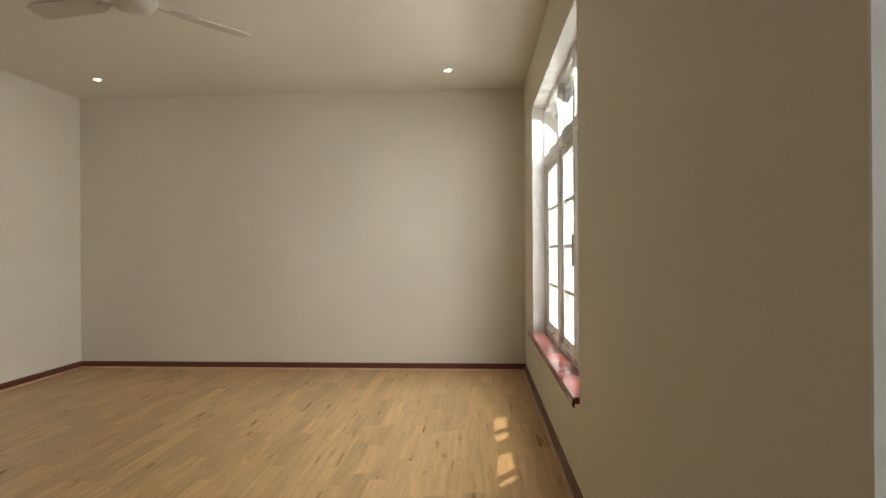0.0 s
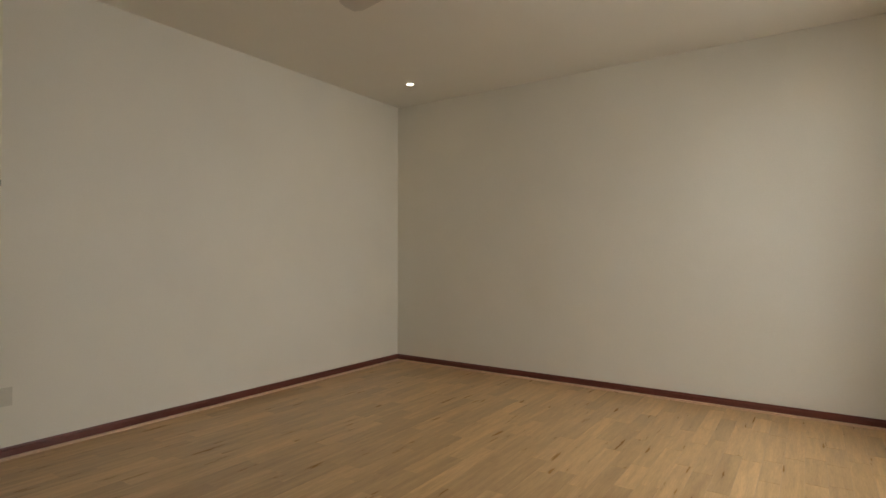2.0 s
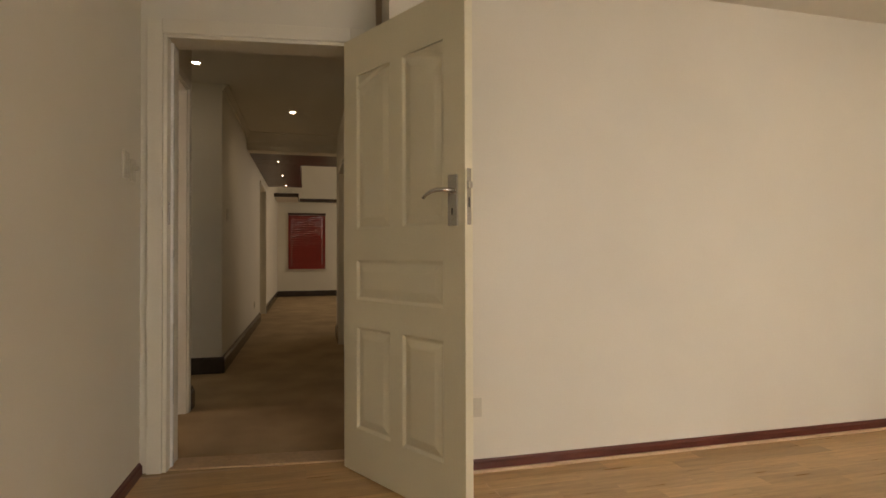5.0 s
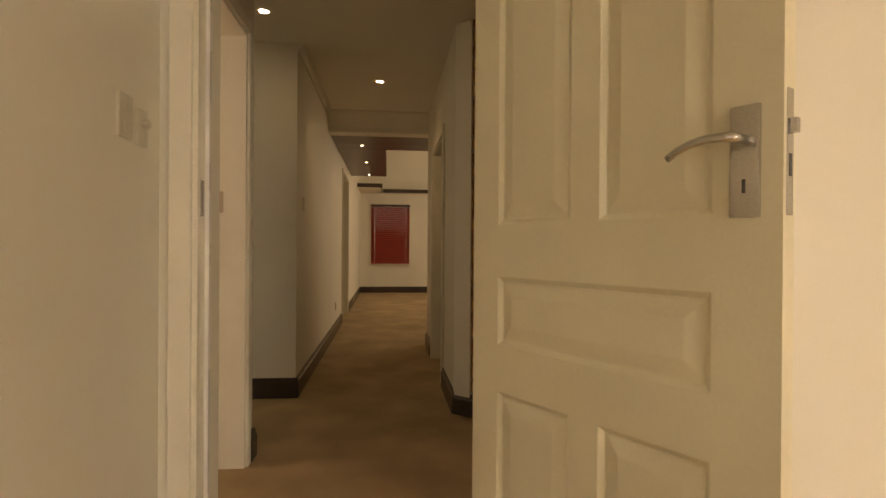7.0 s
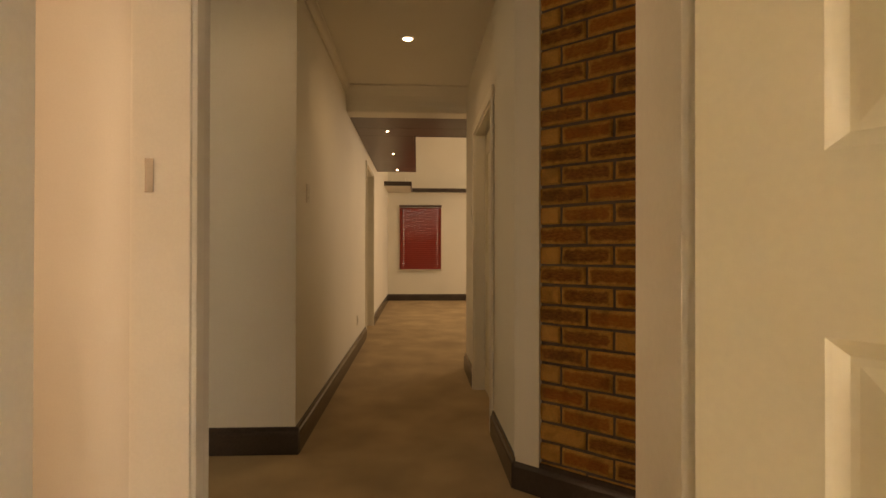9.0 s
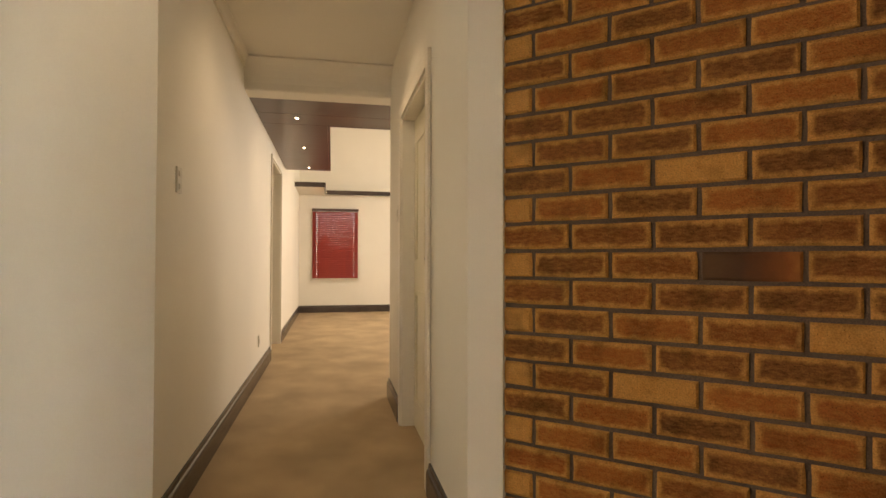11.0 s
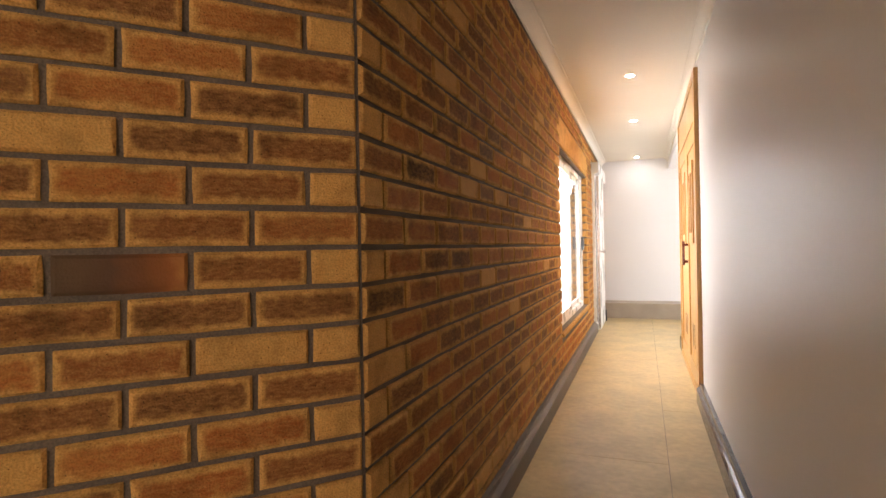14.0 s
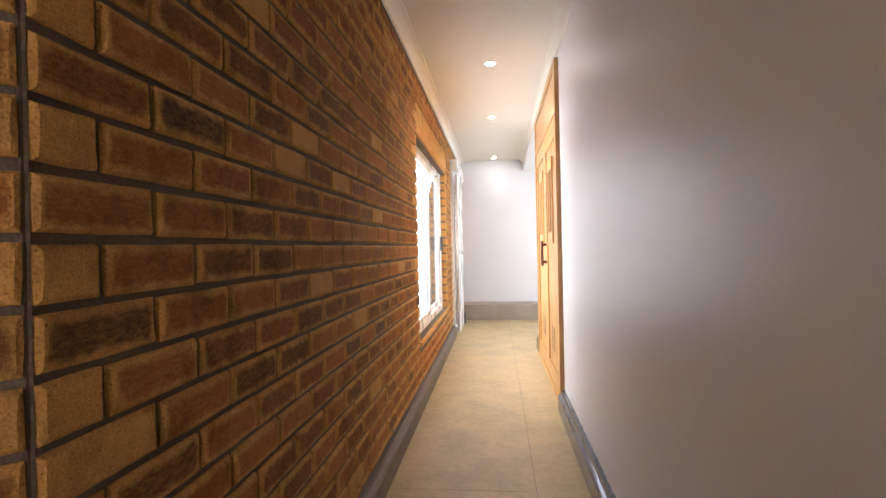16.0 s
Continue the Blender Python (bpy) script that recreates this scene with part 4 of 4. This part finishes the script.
prof = [(-0.025, -0.003), (-0.009, 0.0005), (0.009, 0.0005), (0.025, -0.003), (0.025, -0.0045), (0.009, -0.001), (-0.009, -0.001), (-0.025, -0.0045)]
for y0, y1 in ((0.01, 0.0895), (0.0940, 0.8160), (0.8205, 0.90)):
    va, vb = [[bm.verts.new((x, y, z)) for x, z in prof] for y in (y0, y1)]
    for i in range(8):
        bm.faces.new((va[i], va[(i + 1) % 8], vb[(i + 1) % 8], vb[i]))
    bm.faces.new(va[::-1])
    bm.faces.new(vb)
bmesh.ops.recalc_face_normals(bm, faces=bm.faces)
slat = mesh_of("slat", bm, BLIND_RED)
for i in range(30):
    piece("slat", slat, blind, pose(0.025, 0, 0.045 + i * 0.0435, 0, 59.5))
for y in (0.0915, 0.8185):
    part("ladder_cord", boxes((0.024, 0.026, y - 0.001, y + 0.001, 0.02, 1.34)), BLIND_RED, blind, "thin red ladder cord")
part("tile_sill", boxes((0, 0.06, -0.02, 0.93, -0.03, -0.005), bevel=0.003), PLASTIC, blind)

hall_door = thing("door_3", pose(-6.735, YR + 0.075, 0.008), "closed cream painted door in the hall wall", "door", kind="structure")
part("leaf", boxes((0, 0.91, 0, 0.04, 0, 1.935), bevel=0.002), DOOR_WHITE, hall_door)
for z0, z1 in ((0.16, 0.86), (1.02, 1.80)):
    for x0, x1 in ((0.11, 0.42), (0.49, 0.80)):
        part("panel_moulding", boxes((x0, x1, -0.008, -0.001, z0, z0 + 0.03), (x0, x1, -0.008, -0.001, z1 - 0.03, z1), (x0, x0 + 0.03, -0.008, -0.001, z0 + 0.03, z1 - 0.03), (x1 - 0.03, x1, -0.008, -0.001, z0 + 0.03, z1 - 0.03)), DOOR_WHITE, hall_door)
lever_handle(hall_door, pose(0.85, -0.001, 1.03))

# ---------------------------------------------------------------- brick corridor: window, door, cupboard
bw = thing("window_4", pose(XB - 0.085, BWY0, BWZ0), "white sliding window set in brickwork", "window", kind="structure")
W, H = BWY1 - BWY0, BWZ1 - BWZ0
part("frame", boxes((-0.03, 0.03, 0.0, W, 0.0, 0.05), (-0.03, 0.03, 0, W, H - 0.05, H), (-0.03, 0.03, 0, 0.05, 0.05, H - 0.05), (-0.03, 0.03, W - 0.05, W, 0.05, H - 0.05)), WHITE, bw)
for a, b, x in ((0.05, W / 2 + 0.03, 0.004), (W / 2 - 0.03, W - 0.05, -0.02)):
    s = part("sash", boxes((x, x + 0.022, a, a + 0.05, 0.05, H - 0.05), (x, x + 0.022, b - 0.05, b, 0.05, H - 0.05), (x, x + 0.022, a + 0.05, b - 0.05, 0.05, 0.10), (x, x + 0.022, a + 0.05, b - 0.05, H - 0.10, H - 0.05)), WHITE, bw)
    g = part("pane", boxes((x + 0.009, x + 0.013, a + 0.05, b - 0.05, 0.10, H - 0.10)), GLASS, s)
    g.visible_shadow = False
part("latch", boxes((0.026, 0.055, W - 0.10, W - 0.06, 0.62, 0.77), bevel=0.004), BLACK, bw, "black plastic window latch")
part("burglar_bars", boxes(*[(-0.075, -0.065, 0.1 + k * 0.24, 0.112 + k * 0.24, 0.02, H - 0.02) for k in range(8)]), WHITE, bw, "thin white burglar bars")

sd = thing("door_2", pose(XB, SDY0, 0), "white painted door in the brick wall, ajar", "door", kind="structure")
part("jamb", boxes((-0.2, 0.03, -0.07, 0.0, 0.002, 2.06), bevel=0.004), WHITE, sd)
part("jamb", boxes((-0.2, 0.03, SDY1 - SDY0, SDY1 - SDY0 + 0.07, 0.002, 2.06), bevel=0.004), WHITE, sd)
part("pelmet", boxes((-0.02, 0.085, -0.09, 1.15, 1.98, 2.12), bevel=0.006), WHITE, sd, "white box pelmet over the door")
leaf = part("leaf", boxes((0.034, 0.072, 0.06, 0.90, 0.01, 1.98), bevel=0.003), WHITE, sd)
part("handle", turned([(0.012, 0), (0.010, 0.03), (0.022, 0.04), (0.024, 0.055), (0.012, 0.065)], 18), STEEL, leaf, "steel door knob", m=pose(0.072, 0.13, 1.0, 0, 90))
part("edge_strip", boxes((0.036, 0.070, 0.056, 0.06, 0.03, 1.96)), STEEL, leaf)
part("stopper", boxes((0.03, 0.09, 0.92, 1.0, 0.002, 0.16), bevel=0.006), BLACK, sd)

plinth = structure("plinth", boxes((XB - 0.01, -1.6, 9.9, YEND - 0.001, 0.0, 0.225), bevel=0.006), PLINTH, "low grey-brown plinth across the corridor end", "plinth")

cup = thing("cupboard", pose(XR, 5.60, 0), "built-in varnished pine cupboard with panelled doors", "cupboard")
CW = 1.80
part("carcass", boxes((0.02, 0.60, 0.002, CW - 0.002, 0, 2.278)), PINE, cup)
part("frame", boxes((-0.028, 0.02, 0.003, 0.06, 0, 2.276), bevel=0.003), PINE, cup)
part("frame", boxes((-0.028, 0.02, CW - 0.06, CW - 0.003, 0, 2.276), bevel=0.003), PINE, cup)
part("frame", boxes((-0.028, 0.02, 0.061, CW - 0.061, 2.22, 2.276), bevel=0.003), PINE, cup)
part("frame", boxes((-0.028, 0.02, 0.061, CW - 0.061, 1.93, 1.97), bevel=0.003), PINE, cup)
part("frame", boxes((-0.028, 0.02, 0.061, CW - 0.061, 0.0, 0.05), bevel=0.003), PINE, cup)
for a, b in ((0.063, 0.898), (0.902, CW - 0.063)):
    part("over_panel", boxes((-0.02, 0.018, a, b, 1.973, 2.217), bevel=0.004), PINE, cup)
    d = part("door", boxes((-0.02, 0.018, a, a + 0.1, 0.053, 1.927), (-0.02, 0.018, b - 0.1, b, 0.053, 1.927), (-0.02, 0.018, a + 0.1, b - 0.1, 0.053, 0.17), (-0.02, 0.018, a + 0.1, b - 0.1, 1.80, 1.927)), PINE, cup)
    k = 5
    wd = (b - a - 0.2) / k
    for i in range(k):
        part("tongue_board", boxes((-0.010, 0.012, a + 0.1 + i * wd + 0.002, a + 0.1 + (i + 1) * wd - 0.002, 0.17, 1.80), bevel=0.003), PINE, d)
    mid = (a + b) / 2 + (0.05 if a < 0.5 else -0.05)
    field = part("slot_panel", boxes((-0.022, -0.011, mid - 0.17, mid - 0.12, 1.08, 1.70), (-0.022, -0.011, mid + 0.12, mid + 0.17, 1.08, 1.70), (-0.022, -0.011, mid - 0.12, mid + 0.12, 1.62, 1.70), (-0.022, -0.011, mid - 0.12, mid + 0.12, 1.08, 1.16), (-0.022, -0.011, mid - 0.02, mid + 0.02, 1.16, 1.62), bevel=0.002), PINE, d, "raised pine frame with two narrow slots")
    for c in (-0.07, 0.07):
        part("slot", boxes((-0.0125, -0.0105, mid + c - 0.04, mid + c + 0.04, 1.165, 1.615)), DARK_WOOD, field, "narrow dark slot")
    # Vent openings are dark strips standing for shade; nothing is cut.
    for c in (-0.06, 0.06):
        part("vent_slot", boxes((-0.0125, -0.0105, mid + c - 0.012, mid + c + 0.012, 0.28, 0.46)), DARK_WOOD, d, "narrow dark vent slot")
    hy = b - 0.05 if a < 0.5 else a + 0.05
    hd = part("handle", boxes((-0.058, -0.046, hy - 0.011, hy + 0.011, 0.90, 1.10), bevel=0.003), SILL_EDGE, d, "dark red-brown wooden pull handle")
    for z in (0.92, 1.06):
        part("foot", boxes((-0.046, -0.02, hy - 0.007, hy + 0.007, z, z + 0.02)), SILL_EDGE, hd)

# ---------------------------------------------------------------- outside
structure("ground", boxes((-60, 60, -60, 60, -0.5, -0.16)), PAVING, "pale sunlit paving and ground outside", "ground")
# Assumed eave, added to limit how far sun reaches over the bedroom floor.
structure("eave", boxes((XE + 0.281, 1.75, YS - 0.3, 5.2, 2.52, 2.6)), PLASTER_OUT, "white slab added over the bedroom windows to cap the sun", "eave")
# Two backdrop walls, added so that the window panes show bright white.
structure("garden_backdrop", boxes((4.2, 4.4, -6, 10, -0.16, 2.6)), PLASTER_OUT, "white backdrop wall added outside the bedroom windows", "wall")
structure("courtyard_backdrop", boxes((-6.2, -6.0, 4.9, 16, -0.16, 2.6)), PLASTER_OUT, "white backdrop wall added outside the corridor window", "wall")
structure("outside_pillar", boxes((2.25, 2.7, 7.2, 7.6, -0.16, 2.6)), MORTAR, "brick pillar outside the window", "pillar")

# ---------------------------------------------------------------- floor strips
STRIP = 0.085


def strip_mesh(length, width):
    bm = bmesh.new()
    c = 0.0008
    lo = [bm.verts.new(p) for p in ((0, 0, -0.008), (width, 0, -0.008), (width, length, -0.008), (0, length, -0.008))]
    mi = [bm.verts.new((p.co.x, p.co.y, -c)) for p in lo]
    hi = [bm.verts.new(p) for p in ((c, c, 0), (width - c, c, 0), (width - c, length - c, 0), (c, length - c, 0))]
    for a, b in ((lo, mi), (mi, hi)):
        for i in range(4):
            bm.faces.new((a[i], a[(i + 1) % 4], b[(i + 1) % 4], b[i]))
    bm.faces.new(hi)
    return bm


rng = random.Random(5)
lengths = [0.28, 0.36, 0.44, 0.52, 0.62]
shared = {q: mesh_of("floor_strip", strip_mesh(q - 0.0006, STRIP - 0.0006), OAK) for q in lengths}
verts, faces = [], []
count = 0
x = -3.22
while x < XE - 0.01:
    w = min(STRIP, XE - x)
    y = YS - rng.random() * 0.5
    while y < YN:
        q = rng.choice(lengths)
        if y > YS - 0.05 and y + q < YN and w == STRIP and y > 2.3 and x > -0.95 and count < 300:
            piece("floor_strip", shared[q], floor, Matrix.Translation((x, y, 0.0)))
            count += 1
        elif y + q > YS:
            y0, y1 = max(y, YS), min(y + q, YN)
            n = len(verts)
            verts += [(x, y0, -0.008), (x + w - 0.0006, y0, -0.008), (x + w - 0.0006, y1 - 0.0006, -0.008), (x, y1 - 0.0006, -0.008)]
            verts += [(x, y0, 0), (x + w - 0.0006, y0, 0), (x + w - 0.0006, y1 - 0.0006, 0), (x, y1 - 0.0006, 0)]
            faces += [(n + 4, n + 5, n + 6, n + 7)] + [(n + i, n + (i + 1) % 4, n + 4 + (i + 1) % 4, n + 4 + i) for i in range(4)]
        y += q
    x += STRIP
me = bpy.data.meshes.new("floor_strips")
me.from_pydata(verts, [], faces)
me.materials.append(OAK)
rest = new("floor_strips", me)
rest.parent = floor
tagged(rest, "oak laminate strips farther off", kind="stuff")

# ---------------------------------------------------------------- bricks
COURSE, LONG, JOINT, BASE = 0.085, 0.232, 0.013, 1.085 - 12 * 0.085


def brick_data(length, height, shape=0):
    """One brick, a little uneven by its shape number: front at y = 0 facing -y, x from 0 to length, z from 0 to height; rounded arris. The uv map holds the distance to the nearest end and bed."""
    c, h = 0.006, height
    r = random.Random(shape)
    xs, zs = (0, length / 2, length), (0, h / 2, h)

    def ring(inset, y):
        q = [(0, 0), (1, 0), (2, 0), (2, 1), (2, 2), (1, 2), (0, 2), (0, 1)]
        return [(xs[i] + (inset if i == 0 else -inset if i == 2 else 0), y, zs[j] + (inset if j == 0 else -inset if j == 2 else 0)) for i, j in q]

    v = ring(0, 0.03) + ring(0, c) + ring(c, 0) + [(length / 2, 0, h / 2)]
    if shape:
        v = [(x + r.uniform(-0.0016, 0.0016), y + r.uniform(-0.001, 0.001), z + r.uniform(-0.0016, 0.0016)) for x, y, z in v]
    f = []
    for r in (0, 8):
        for i in range(8):
            j = (i + 1) % 8
            f.append((r + j, r + i, r + 8 + i, r + 8 + j))
    for a, b, d in ((16, 17, 23), (18, 19, 17), (20, 21, 19), (22, 23, 21)):
        f.append((a, b, 24, d) if a in (16, 20) else (a, b, 24, d))
    uv = [(max(0.0, min(p[0], length - p[0])), max(0.0, min(p[2], h - p[2]))) for p in v]
    return v, f, uv


def mesh_from(name, v, f, uv, materials, index=None):
    me = bpy.data.meshes.new(name)
    me.from_pydata(v, [], f)
    layer = me.uv_layers.new(name="face")
    loops = np.zeros(len(me.loops), dtype=np.int32)
    me.loops.foreach_get("vertex_index", loops)
    layer.data.foreach_set("uv", np.array(uv, dtype=np.float32)[loops].ravel())
    for m in materials:
        me.materials.append(m)
    if index is not None:
        me.polygons.foreach_set("material_index", index)
    bm = bmesh.new()
    bm.from_mesh(me)
    bmesh.ops.recalc_face_normals(bm, faces=bm.faces)
    bm.to_mesh(me)
    bm.free()
    return me


brick_cache = {}


def brick_mesh(length, header, shape=1, stone=None):
    key = (round(length, 3), header, shape, stone)
    if key not in brick_cache:
        brick_cache[key] = mesh_from("brick", *brick_data(length, COURSE - JOINT, shape), [stone or (HEADER if header else BRICK)])
    return brick_cache[key]


def lay(parent, m, total, z_top, near, holes=(), from_end=True, seed=1):
    """Courses in stretcher bond on a face: m carries local x along the face, front towards -y. The bond starts at the corner, which is x = total when from_end."""
    r = random.Random(seed)
    v, f, uv, idx = [], [], [], []
    k = 0
    while BASE + k * COURSE + COURSE <= z_top + 0.03:
        z = BASE + k * COURSE + JOINT / 2
        pos = 0.010
        first = (k % 2 == 1)
        half = first
        while pos < total - 0.02:
            length = 0.103 if half else LONG - JOINT
            head = half
            half = False
            end = min(pos + length, total)
            spans = [(pos, end)]
            for a, b, z0, z1 in holes:
                if z + COURSE > z0 + 0.02 and z < z1 - 0.02:
                    spans = [s for p, q in spans for s in ((p, min(q, a)), (max(p, b), q)) if s[1] - s[0] > 0.03]
            for p, q in spans:
                ln = q - p
                short = head or ln < 0.13
                x = total - q if from_end else p
                jig = Matrix.Translation((x, r.uniform(-0.0015, 0.0015), z + r.uniform(-0.001, 0.001)))
                if near(p, z):
                    smoked = parent is wall_slant and k == 11 and 0.3 < p < 0.4
                    ochre = parent is wall_slant and ((k == 9 and 0.1 < p < 0.2) or (k == 14 and 0.44 < p < 0.52))
                    piece("brick", brick_mesh(ln, short or ochre, r.randint(1, 6), SMOKED if smoked else None), parent, m @ jig)
                else:
                    bv, bf, bu = brick_data(ln, COURSE - JOINT, r.randint(1, 6))
                    n = len(v)
                    v += [tuple((m @ jig) @ Vector(c)) for c in bv]
                    f += [tuple(i + n for i in q2) for q2 in bf]
                    uv += bu
                    idx += [1 if short else 0] * len(bf)
            pos = end + JOINT
        k += 1
    if v:
        ob = new("brickwork", mesh_from("brickwork", v, f, uv, [BRICK, HEADER], idx))
        ob.parent = parent
        tagged(ob, "face bricks farther off", kind="stuff")


lay(wall_slant, pose(DEND.x, DEND.y, 0, 0, 0, DANG) @ Matrix.Translation((0.118, 0, 0)), DLEN - 0.118, ZH, lambda p, z: True, seed=3)
holes = [(BWY0 - YC, BWY1 - YC, BWZ0 - 0.08, BWZ1 + 0.26), (SDY0 - 0.07 - YC, SDY1 + 0.07 - YC, 0, 2.08)]
lay(wall_brick, pose(XB, YC, 0, 0, 0, 90), YEND - YC, ZC - 0.06, lambda p, z: p < 2.2, holes, from_end=False, seed=4)

# soldier course over the window, sill bricks, and the far reveal
soldier = mesh_from("brick", *brick_data(0.222, 0.075), [HEADER])
n = int((BWY1 - BWY0) / 0.085)
for i in range(n + 1):
    piece("brick", soldier, wall_brick, pose(XB + 0.002, BWY0 + i * (BWY1 - BWY0) / (n + 1) + 0.08, BWZ1 + 0.015, 0, 0, 90) @ pose(0, 0, 0, 0, -90))
half = brick_mesh(0.106, True)
for k in range(30):
    z = BASE + k * COURSE + JOINT / 2
    if BWZ0 - 0.02 < z < BWZ1 - 0.06:
        piece("brick", half, wall_brick, pose(XB - 0.112, BWY1 - 0.002, z))
for i in range(n + 1):
    piece("brick", half, wall_brick, pose(XB - 0.093, BWY0 + i * (BWY1 - BWY0) / (n + 1) + 0.005, BWZ0 - 0.004, 0, 0, 90) @ pose(0, 0, 0, -90) @ pose(0, 0, 0, 0, 90))
